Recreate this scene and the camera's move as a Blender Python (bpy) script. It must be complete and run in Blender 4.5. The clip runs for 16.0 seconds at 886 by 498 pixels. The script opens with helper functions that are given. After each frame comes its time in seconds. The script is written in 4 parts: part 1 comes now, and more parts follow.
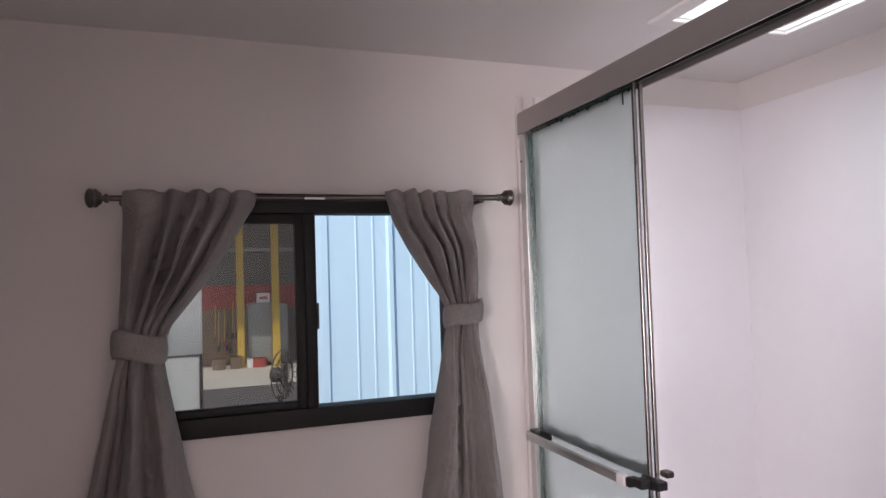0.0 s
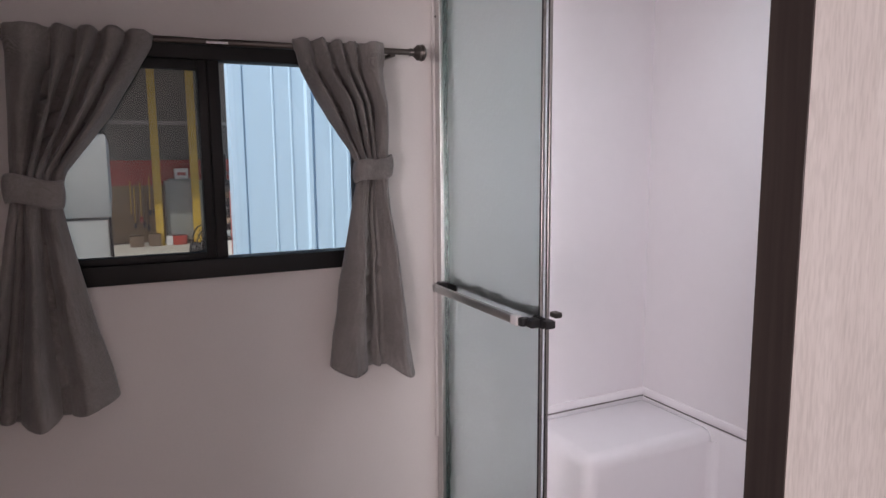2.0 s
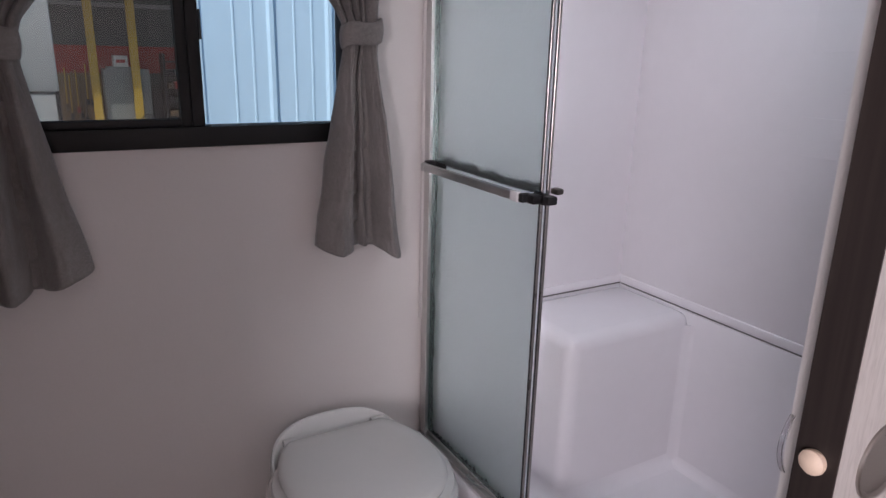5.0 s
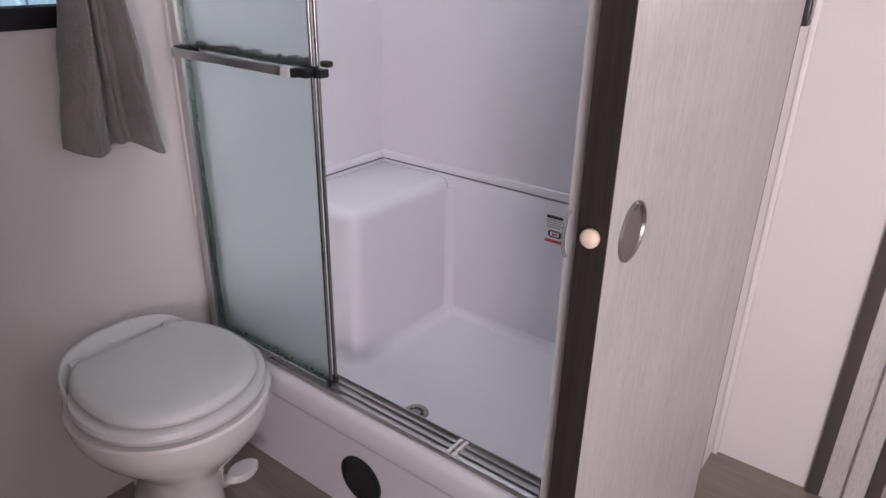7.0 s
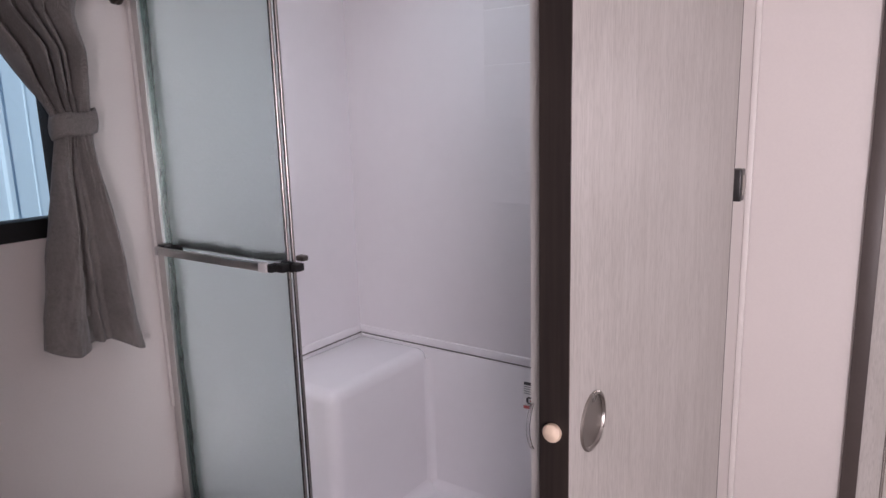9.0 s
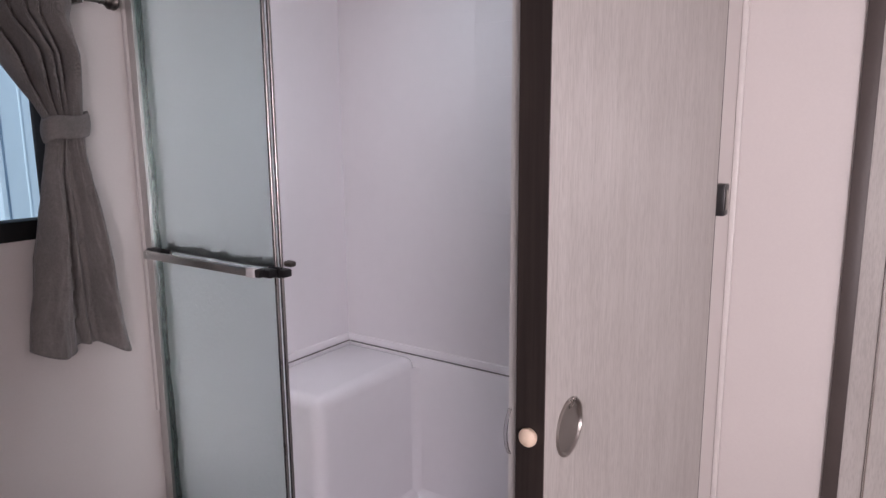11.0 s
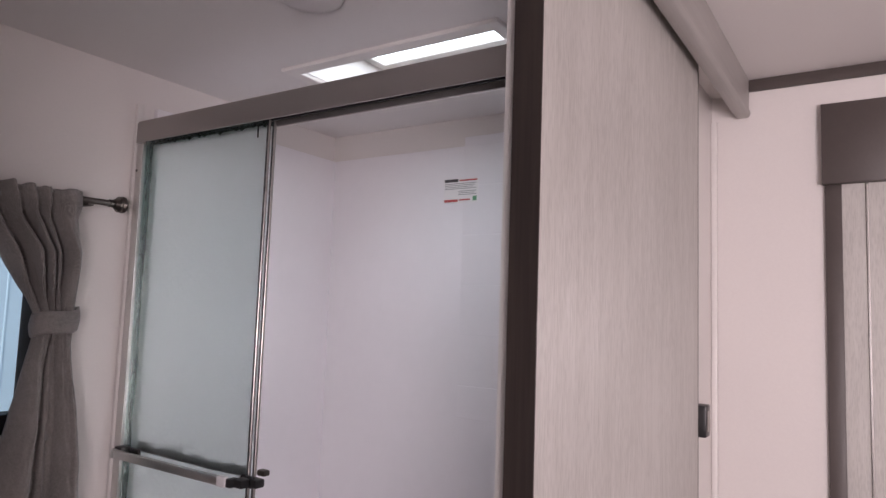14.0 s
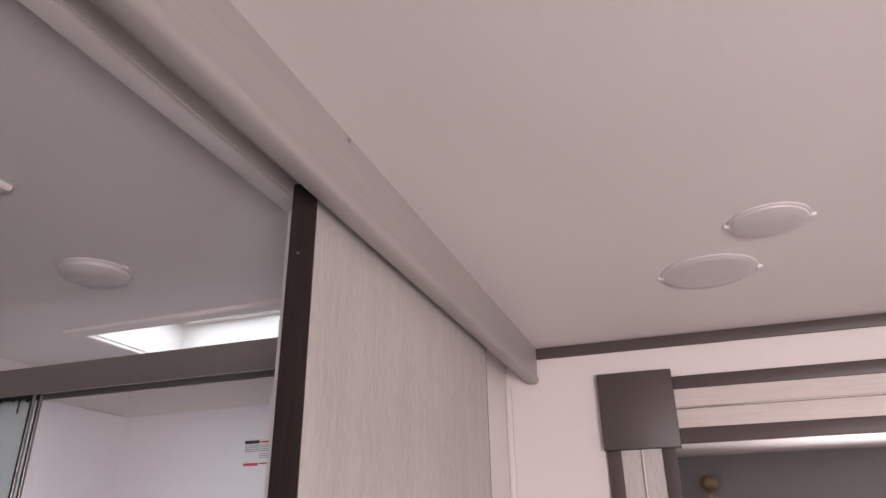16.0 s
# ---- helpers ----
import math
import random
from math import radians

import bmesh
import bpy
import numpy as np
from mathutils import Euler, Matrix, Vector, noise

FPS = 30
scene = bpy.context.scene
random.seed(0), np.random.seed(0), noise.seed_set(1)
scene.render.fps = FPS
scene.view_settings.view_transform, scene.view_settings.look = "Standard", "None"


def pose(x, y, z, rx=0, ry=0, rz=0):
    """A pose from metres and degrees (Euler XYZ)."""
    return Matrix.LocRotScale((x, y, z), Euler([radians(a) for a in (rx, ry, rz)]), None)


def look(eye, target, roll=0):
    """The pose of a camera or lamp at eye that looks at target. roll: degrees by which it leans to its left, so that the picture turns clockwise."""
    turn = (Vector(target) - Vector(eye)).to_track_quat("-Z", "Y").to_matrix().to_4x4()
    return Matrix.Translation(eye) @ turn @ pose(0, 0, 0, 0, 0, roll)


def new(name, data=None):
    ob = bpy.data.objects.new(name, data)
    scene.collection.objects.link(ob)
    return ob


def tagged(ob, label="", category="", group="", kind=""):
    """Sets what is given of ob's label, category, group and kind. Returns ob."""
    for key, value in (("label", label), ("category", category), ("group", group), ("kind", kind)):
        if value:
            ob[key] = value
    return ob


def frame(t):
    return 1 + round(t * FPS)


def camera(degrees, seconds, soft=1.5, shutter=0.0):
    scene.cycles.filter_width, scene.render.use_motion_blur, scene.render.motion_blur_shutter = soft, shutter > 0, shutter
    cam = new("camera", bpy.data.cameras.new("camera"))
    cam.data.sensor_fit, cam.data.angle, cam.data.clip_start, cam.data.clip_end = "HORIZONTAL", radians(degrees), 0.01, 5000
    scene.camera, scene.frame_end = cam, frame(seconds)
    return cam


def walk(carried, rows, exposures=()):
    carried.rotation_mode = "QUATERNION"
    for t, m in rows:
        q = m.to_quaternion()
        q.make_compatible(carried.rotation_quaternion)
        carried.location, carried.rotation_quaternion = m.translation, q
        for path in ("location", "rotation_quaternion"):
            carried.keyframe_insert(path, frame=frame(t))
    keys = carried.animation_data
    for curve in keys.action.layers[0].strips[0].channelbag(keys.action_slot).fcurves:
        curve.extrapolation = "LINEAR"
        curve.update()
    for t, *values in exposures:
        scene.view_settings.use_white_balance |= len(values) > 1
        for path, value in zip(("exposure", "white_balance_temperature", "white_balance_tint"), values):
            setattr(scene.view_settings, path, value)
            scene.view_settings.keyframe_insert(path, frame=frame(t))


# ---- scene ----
BED_S, BED_W, SKYL = 1.0, 50.0, 1.45
BED_TONE = (1.0, 0.865, 0.865)
EXPOSURES = [(0.0, 0.14, 6350, 13), (1.0, 0.02, 6350, 13), (1.5, -0.14, 6350, 13), (3.0, -0.18, 6300, 13), (5.5, -0.32, 6000, 12), (7.0, -0.2, 6050, 13), (8.7, -0.34, 6150, 14), (13.5, -0.38, 6280, 14), (15.0, -0.34, 6450, 14), (16.0, -0.4, 6450, 14)]

# The way of the camera: seconds, eye, target, roll
cam = camera(67.0, 16.0, soft=1.45)
PATH = [
    (0, (0.259, 0.264, 1.422), (0.941, 2.142, 1.505), -1.8),
    (0.5, (0.273, 0.241, 1.387), (0.998, 2.1, 1.251), -1.3),
    (1, (0.286, 0.223, 1.367), (1.051, 2.047, 1.07), -0.5),
    (1.5, (0.283, 0.217, 1.371), (1.139, 2.005, 1.108), -0.1),
    (2, (0.283, 0.223, 1.364), (1.15, 2.005, 1.093), -0.5),
    (2.5, (0.273, 0.231, 1.369), (1.146, 2.012, 1.118), -0.3),
    (3, (0.264, 0.243, 1.361), (1.139, 2.017, 1.071), -0.1),
    (5.5, (0.197, 0.307, 1.287), (1.262, 1.87, 0.635), 2.0),
    (6, (0.155, 0.303, 1.279), (1.5, 1.594, 0.555), 2.4),
    (6.5, (0.137, 0.294, 1.276), (1.567, 1.451, 0.492), 1.6),
    (7, (0.126, 0.296, 1.267), (1.585, 1.392, 0.448), 1.1),
    (7.5, (0.137, 0.291, 1.281), (1.639, 1.405, 0.571), -0.5),
    (8, (0.135, 0.284, 1.305), (1.68, 1.41, 0.716), -1.9),
    (8.5, (0.116, 0.272, 1.333), (1.702, 1.416, 0.916), -2.7),
    (11, (0.109, 0.242, 1.328), (1.727, 1.364, 0.978), -0.5),
    (11.5, (0.107, 0.24, 1.329), (1.727, 1.351, 0.954), -1.1),
    (12, (0.106, 0.243, 1.331), (1.736, 1.335, 0.94), -1.1),
    (12.5, (0.109, 0.242, 1.329), (1.742, 1.325, 0.928), -1.6),
    (13, (0.108, 0.245, 1.336), (1.726, 1.351, 0.936), -1.1),
    (13.5, (0.109, 0.245, 1.364), (1.739, 1.342, 0.993), 0.1),
    (14, (0.089, 0.24, 1.391), (1.754, 1.333, 1.573), 2.0),
    (14.5, (0.076, 0.233, 1.45), (1.704, 1.283, 1.948), 2.3),
    (15, (0.069, 0.231, 1.469), (1.683, 1.235, 2.09), 1.1),
    (15.5, (0.072, 0.201, 1.482), (1.684, 1.151, 2.19), 0.5),
    (16, (0.094, 0.16, 1.503), (1.824, 0.762, 2.305), -0.9),
]

walk(cam, [(t, look(eye, target, roll)) for t, eye, target, roll in PATH], EXPOSURES)

# ---- sky, sun and added lamps ----
world = bpy.data.worlds.new("sky")
scene.world = world
world.use_nodes = True
wn = world.node_tree
sky = wn.nodes.new("ShaderNodeTexSky")
sky.sky_type = 'NISHITA'
sky.sun_disc = False
sky.sun_elevation = radians(44.6)
sky.sun_rotation = radians(230.7)
wn.nodes["Background"].inputs[1].default_value = 0.15
wn.links.new(sky.outputs[0], wn.nodes["Background"].inputs[0])


def lamp(name, kind, power, colour, m, **values):
    data = bpy.data.lights.new(name, kind)
    data.energy, data.color = power, colour
    if "size" in values:
        data.shape, data.size, data.size_y = 'RECTANGLE', values["size"], values["size_y"]
    if "spread" in values:
        data.spread = radians(values["spread"])
    if "angle" in values:
        data.angle = values["angle"]
    ob = new(name, data)
    ob.matrix_world = m
    return ob


sun_way = Vector((-0.551, -0.451, 0.702))
lamp("sun", 'SUN', 4.0, (1.0, 0.95, 0.88), look(sun_way * 20, (0, 0, 0)), angle=radians(0.5))
# fill lamps in place of unseen bedroom windows; daylight in the shower skylight
lamp("bedroom_fill_south", 'AREA', BED_S, BED_TONE, look((-0.56, -1.52, 1.25), (-0.2, 0, 1.2)), size=0.7, size_y=0.7)
lamp("bedroom_fill_west", 'AREA', BED_W, BED_TONE, look((-0.965, -0.65, 1.25), (0.5, -0.55, 1.30)), size=0.9, size_y=0.66, spread=145)
lamp("skylight_light", 'AREA', SKYL, (0.93, 0.95, 1.0), look((1.306, 1.09, 2.050), (1.306, 1.091, 1.0)), size=0.22, size_y=0.46, spread=105)


# ---- materials ----
def shader(name):
    m = bpy.data.materials.new(name)
    m.use_nodes = True
    return m, m.node_tree.nodes, m.node_tree.links, m.node_tree.nodes["Principled BSDF"]


def node(nodes, kind, **inputs):
    n = nodes.new(kind)
    for k, v in inputs.items():
        n.inputs[k.replace("_", " ")].default_value = v
    return n


def surface(name, colour, rough=0.5, metal=0.0, vary=0.06, scale=4.0, fine=120.0, bump=0.05, stretch=(1, 1, 1), dist=0.002, coat=0.0, rough_vary=0.1):
    """A plain real surface: two scales of tone, roughness that varies, and fine relief."""
    m, nodes, links, bsdf = shader(name)
    tc = nodes.new("ShaderNodeTexCoord")
    mp = nodes.new("ShaderNodeMapping")
    mp.inputs["Scale"].default_value = stretch
    links.new(tc.outputs["Object"], mp.inputs["Vector"])
    big = node(nodes, "ShaderNodeTexNoise", Scale=scale, Detail=3.0, Roughness=0.55)
    small = node(nodes, "ShaderNodeTexNoise", Scale=fine, Detail=2.0, Roughness=0.6)
    links.new(mp.outputs[0], big.inputs["Vector"])
    links.new(mp.outputs[0], small.inputs["Vector"])
    add = nodes.new("ShaderNodeMix")
    add.inputs[0].default_value = 0.35
    links.new(big.outputs["Fac"], add.inputs[2])
    links.new(small.outputs["Fac"], add.inputs[3])
    ramp = nodes.new("ShaderNodeValToRGB")
    ramp.color_ramp.elements[0].position, ramp.color_ramp.elements[1].position = 0.3, 0.7
    lo = [max(0.0, c * (1 - vary)) for c in colour]
    hi = [min(1.0, c * (1 + vary)) for c in colour]
    ramp.color_ramp.elements[0].color, ramp.color_ramp.elements[1].color = (*lo, 1), (*hi, 1)
    links.new(add.outputs[0], ramp.inputs[0])
    links.new(ramp.outputs[0], bsdf.inputs["Base Color"])
    mr = nodes.new("ShaderNodeMapRange")
    mr.inputs[3].default_value, mr.inputs[4].default_value = max(0.02, rough - rough_vary), min(1, rough + rough_vary)
    links.new(big.outputs["Fac"], mr.inputs[0])
    links.new(mr.outputs[0], bsdf.inputs["Roughness"])
    bsdf.inputs["Metallic"].default_value = metal
    bsdf.inputs["Coat Weight"].default_value = coat
    if bump:
        b = node(nodes, "ShaderNodeBump", Strength=bump, Distance=dist)
        links.new(small.outputs["Fac"], b.inputs["Height"])
        links.new(b.outputs[0], bsdf.inputs["Normal"])
    return m


def grain(name, pale, dark, rough=0.45, along="z", freq=1.0, bump=0.2, coat=0.0, run=1.0, pores=0.0):
    """Wood grain that runs along one axis: long streaks, fine pores and soft cloudy patches."""
    m, nodes, links, bsdf = shader(name)
    tc = nodes.new("ShaderNodeTexCoord")
    mp, mp2 = nodes.new("ShaderNodeMapping"), nodes.new("ShaderNodeMapping")
    s = [40 * freq] * 3
    f = [260 * freq] * 3
    s["xyz".index(along)], f["xyz".index(along)] = 1.6 * freq * run, 9.0 * freq * run
    mp.inputs["Scale"].default_value, mp2.inputs["Scale"].default_value = s, f
    links.new(tc.outputs["Object"], mp.inputs["Vector"])
    links.new(tc.outputs["Object"], mp2.inputs["Vector"])
    a = node(nodes, "ShaderNodeTexNoise", Scale=1.0, Detail=4.0, Roughness=0.6, Distortion=0.6)
    b = node(nodes, "ShaderNodeTexNoise", Scale=1.0, Detail=2.0, Roughness=0.5)
    c = node(nodes, "ShaderNodeTexNoise", Scale=3.0, Detail=2.0)
    links.new(mp.outputs[0], a.inputs["Vector"])
    links.new(mp2.outputs[0], b.inputs["Vector"])
    links.new(tc.outputs["Object"], c.inputs["Vector"])
    m1, m2 = nodes.new("ShaderNodeMix"), nodes.new("ShaderNodeMix")
    m1.inputs[0].default_value, m2.inputs[0].default_value = 0.4, 0.3
    links.new(a.outputs["Fac"], m1.inputs[2])
    links.new(b.outputs["Fac"], m1.inputs[3])
    links.new(m1.outputs[0], m2.inputs[2])
    links.new(c.outputs["Fac"], m2.inputs[3])
    ramp = nodes.new("ShaderNodeValToRGB")
    ramp.color_ramp.elements[0].position, ramp.color_ramp.elements[1].position = 0.34, 0.62
    ramp.color_ramp.elements[0].color, ramp.color_ramp.elements[1].color = (*dark, 1), (*pale, 1)
    links.new(m2.outputs[0], ramp.inputs[0])
    if pores:
        # short dark pores that crowd in patches
        mp3 = nodes.new("ShaderNodeMapping")
        f3 = [420.0] * 3
        f3["xyz".index(along)] = 60.0
        mp3.inputs["Scale"].default_value = f3
        links.new(tc.outputs["Object"], mp3.inputs["Vector"])
        fleck = node(nodes, "ShaderNodeTexNoise", Scale=1.0, Detail=1.0)
        patch = node(nodes, "ShaderNodeTexNoise", Scale=5.0, Detail=3.0, Roughness=0.6)
        links.new(mp3.outputs[0], fleck.inputs["Vector"])
        links.new(tc.outputs["Object"], patch.inputs["Vector"])
        add = nodes.new("ShaderNodeMath")
        add.operation = 'MULTIPLY_ADD'
        add.inputs[1].default_value = 0.6
        links.new(patch.outputs["Fac"], add.inputs[0])
        links.new(fleck.outputs["Fac"], add.inputs[2])
        cut = nodes.new("ShaderNodeMapRange")
        cut.inputs[1].default_value, cut.inputs[2].default_value = 0.74, 1.0
        cut.inputs[3].default_value, cut.inputs[4].default_value = 0.0, pores
        links.new(add.outputs[0], cut.inputs[0])
        worn = nodes.new("ShaderNodeMix")
        worn.data_type = 'RGBA'
        links.new(cut.outputs[0], worn.inputs[0])
        links.new(ramp.outputs[0], worn.inputs[6])
        worn.inputs[7].default_value = (*[v * 0.45 for v in dark], 1)
        links.new(worn.outputs[2], bsdf.inputs["Base Color"])
    else:
        links.new(ramp.outputs[0], bsdf.inputs["Base Color"])
    mr = nodes.new("ShaderNodeMapRange")
    mr.inputs[3].default_value, mr.inputs[4].default_value = rough + 0.12, rough - 0.08
    links.new(m1.outputs[0], mr.inputs[0])
    links.new(mr.outputs[0], bsdf.inputs["Roughness"])
    bp = node(nodes, "ShaderNodeBump", Strength=bump, Distance=0.0012)
    links.new(m1.outputs[0], bp.inputs["Height"])
    links.new(bp.outputs[0], bsdf.inputs["Normal"])
    bsdf.inputs["Coat Weight"].default_value = coat
    return m


def fabric_material(name, pale, dark):
    """A coarse basket weave: two crossed bands of thread, with slubs."""
    m, nodes, links, bsdf = shader(name)
    tc = nodes.new("ShaderNodeTexCoord")
    w1 = node(nodes, "ShaderNodeTexWave", Scale=300.0, Distortion=3.5, Detail=1.5)
    w1.bands_direction = 'Z'
    w2 = node(nodes, "ShaderNodeTexWave", Scale=300.0, Distortion=3.5, Detail=1.5)
    w2.bands_direction = 'DIAGONAL'
    slub = node(nodes, "ShaderNodeTexNoise", Scale=220.0, Detail=3.0, Roughness=0.7)
    cloud = node(nodes, "ShaderNodeTexNoise", Scale=9.0, Detail=2.0)
    for n in (w1, w2, slub, cloud):
        links.new(tc.outputs["Object"], n.inputs["Vector"])
    mul = nodes.new("ShaderNodeMath")
    mul.operation = 'MULTIPLY'
    links.new(w1.outputs["Fac"], mul.inputs[0])
    links.new(w2.outputs["Fac"], mul.inputs[1])
    x1, x2 = nodes.new("ShaderNodeMix"), nodes.new("ShaderNodeMix")
    x1.inputs[0].default_value, x2.inputs[0].default_value = 0.5, 0.3
    links.new(mul.outputs[0], x1.inputs[2])
    links.new(slub.outputs["Fac"], x1.inputs[3])
    links.new(x1.outputs[0], x2.inputs[2])
    links.new(cloud.outputs["Fac"], x2.inputs[3])
    ramp = nodes.new("ShaderNodeValToRGB")
    ramp.color_ramp.elements[0].position, ramp.color_ramp.elements[1].position = 0.2, 0.62
    ramp.color_ramp.elements[0].color, ramp.color_ramp.elements[1].color = (*dark, 1), (*pale, 1)
    links.new(x2.outputs[0], ramp.inputs[0])
    links.new(ramp.outputs[0], bsdf.inputs["Base Color"])
    bsdf.inputs["Roughness"].default_value = 0.9
    bsdf.inputs["Sheen Weight"].default_value = 0.25
    bp = node(nodes, "ShaderNodeBump", Strength=0.35, Distance=0.001)
    links.new(x1.outputs[0], bp.inputs["Height"])
    links.new(bp.outputs[0], bsdf.inputs["Normal"])
    return m


def glass_material(name, tint, rough=0.0, bump=0.0, scale=60.0, stretch=(1, 1, 1), dist=0.004):
    m, nodes, links, bsdf = shader(name)
    bsdf.inputs["Base Color"].default_value = (*tint, 1)
    bsdf.inputs["Transmission Weight"].default_value = 1.0
    bsdf.inputs["Roughness"].default_value = rough
    bsdf.inputs["IOR"].default_value = 1.45
    if bump:
        tc = nodes.new("ShaderNodeTexCoord")
        mp = nodes.new("ShaderNodeMapping")
        mp.inputs["Scale"].default_value = stretch
        n = node(nodes, "ShaderNodeTexNoise", Scale=scale, Detail=2.0, Distortion=0.8)
        b = node(nodes, "ShaderNodeBump", Strength=bump, Distance=dist)
        links.new(tc.outputs["Object"], mp.inputs["Vector"])
        links.new(mp.outputs[0], n.inputs["Vector"])
        links.new(n.outputs["Fac"], b.inputs["Height"])
        links.new(b.outputs[0], bsdf.inputs["Normal"])
    return m


def glow(name, colour, strength):
    m, nodes, links, bsdf = shader(name)
    bsdf.inputs["Base Color"].default_value = (*colour, 1)
    bsdf.inputs["Emission Color"].default_value = (*colour, 1)
    bsdf.inputs["Emission Strength"].default_value = strength
    return m


WALL = surface("white_wall_panel", (0.74, 0.70, 0.68), 0.5, vary=0.03, scale=2.5, fine=160, bump=0.06)
# grey for the west walls, to cut bounced light and dim the mirror
GREYW = surface("bounce_cutting_grey", (0.22, 0.215, 0.22), 0.5, vary=0.05, scale=2.5, fine=160, bump=0.06)
SEAMG = surface("gap_shadow_grey", (0.20, 0.19, 0.19), 0.6, vary=0.2, scale=30)
CEIL = surface("white_ceiling_panel", (0.74, 0.71, 0.70), 0.55, vary=0.03, scale=2.0, fine=220, bump=0.12)
TRIM = surface("white_trim", (0.76, 0.73, 0.71), 0.4, vary=0.03, scale=6, bump=0.04)
ACRYL = surface("white_shower_acrylic", (0.80, 0.775, 0.80), 0.22, vary=0.02, scale=3, fine=30, bump=0.03, coat=0.25, rough_vary=0.05)
SURR = surface("satin_white_surround", (0.80, 0.775, 0.80), 0.42, vary=0.02, scale=3, fine=30, bump=0.04, rough_vary=0.06)
CHINA = surface("white_toilet_china", (0.78, 0.76, 0.74), 0.08, vary=0.02, scale=5, bump=0.0, coat=0.6, rough_vary=0.03)
LIDPL = surface("white_seat_plastic", (0.72, 0.72, 0.70), 0.22, vary=0.02, scale=5, fine=60, bump=0.01)
FLOORM = grain("taupe_vinyl_plank", (0.27, 0.23, 0.20), (0.17, 0.145, 0.125), 0.45, along="y", bump=0.1)
WOODW = grain("whitewashed_wood", (0.56, 0.54, 0.515), (0.46, 0.44, 0.415), 0.43, along="z", freq=1.1, bump=0.45, run=2.2, pores=0.22)
# whitewashed wood darkened for the valance's shade below the brighter ceiling
WOODX = grain("whitewashed_wood_shaded", (0.40, 0.38, 0.365), (0.34, 0.32, 0.305), 0.42, along="x", bump=0.2)
WOODY = grain("whitewashed_wood_along_wall", (0.64, 0.58, 0.54), (0.50, 0.45, 0.42), 0.42, along="y", bump=0.2)
DARKW = grain("dark_brown_wood", (0.040, 0.030, 0.026), (0.017, 0.012, 0.011), 0.45, along="z", bump=0.3)
DARKF = surface("dark_taupe_paint", (0.075, 0.060, 0.056), 0.45, vary=0.10, scale=8, fine=200, bump=0.08)
ALU = surface("brushed_aluminium", (0.60, 0.59, 0.58), 0.30, metal=1.0, vary=0.05, scale=6, fine=300, bump=0.03)
HEADM = surface("satin_nickel_header", (0.40, 0.375, 0.36), 0.42, metal=0.8, vary=0.04, scale=5, fine=260, bump=0.02)
CHROME = surface("chrome", (0.78, 0.77, 0.76), 0.12, metal=1.0, vary=0.03, bump=0.0, rough_vary=0.05)
NICKEL = surface("satin_nickel", (0.36, 0.34, 0.32), 0.30, metal=1.0, vary=0.05, scale=20, fine=400, bump=0.02)
BLACKP = surface("black_plastic", (0.018, 0.017, 0.018), 0.35, vary=0.1, scale=12, bump=0.03)
BLACKF = surface("black_window_frame", (0.006, 0.0055, 0.006), 0.6, vary=0.1, scale=8, fine=200, bump=0.03)
# dark tone of the inside bar as the textured glass refracts it
BARM = surface("dark_bar_refraction", (0.012, 0.014, 0.014), 0.5, vary=0.3, scale=60, fine=200)
BRONZE = surface("dark_pewter", (0.13, 0.115, 0.105), 0.36, metal=0.9, vary=0.12, scale=20, bump=0.02)
FABRIC = fabric_material("grey_woven_fabric", (0.37, 0.345, 0.33), (0.10, 0.09, 0.086))
RAIN = glass_material("obscure_rain_glass", (0.90, 0.965, 0.955), 0.33, bump=0.20, scale=120, stretch=(1, 1, 0.6))
EDGEG = glass_material("rippled_glass_edge", (0.36, 0.46, 0.44), 0.2, bump=1.0, scale=70, stretch=(1, 1, 0.5))
PANE = glass_material("clear_window_glass", (0.97, 0.98, 0.98))
# slight sash tint, deepened to put the workshop's shade into the pane
TINTP = glass_material("shade_tinted_glass", (0.42, 0.42, 0.39))
GREENG = surface("green_smoked_dome", (0.10, 0.24, 0.17), 0.15, vary=0.25, scale=14, fine=60, bump=0.1)
GREYB = surface("grey_fan_blade", (0.20, 0.21, 0.20), 0.4, vary=0.05)
MIRROR = surface("mirror_silver", (0.86, 0.88, 0.88), 0.03, metal=1.0, vary=0.01, bump=0.0, rough_vary=0.01)
BEECH = surface("pale_beech", (0.78, 0.62, 0.48), 0.5, vary=0.08, scale=60, fine=300, bump=0.03)
CLEARP = glass_material("clear_plastic", (0.93, 0.91, 0.92), 0.12)
PAPER = surface("white_label_paper", (0.80, 0.78, 0.78), 0.5, vary=0.02)
INKG = surface("grey_print", (0.34, 0.33, 0.34), 0.6, vary=0.2, scale=300)
INKR = surface("red_print", (0.50, 0.10, 0.10), 0.6, vary=0.15, scale=200)
INKB = surface("black_print", (0.06, 0.055, 0.06), 0.6, vary=0.2, scale=300)
INKGR = surface("green_print", (0.15, 0.35, 0.2), 0.6, vary=0.15, scale=200)
LENS = surface("frosted_lamp_lens", (0.60, 0.57, 0.57), 0.35, vary=0.03, scale=20)
# both domes emit light in place of the daylight they would let through
DOME = glow("daylit_skylight_dome", (0.90, 0.97, 1.0), 2.6)
DOMEG = glow("green_smoked_dome_glow", (0.16, 0.42, 0.31), 0.3)
SHADEM = surface("white_roller_shade", (0.8, 0.75, 0.72), 0.8, vary=0.04)
BLUEW = surface("pale_blue_metal_siding", (0.55, 0.73, 0.85), 0.45, vary=0.05, scale=1.2, fine=30, bump=0.03, stretch=(1, 1, 0.15))
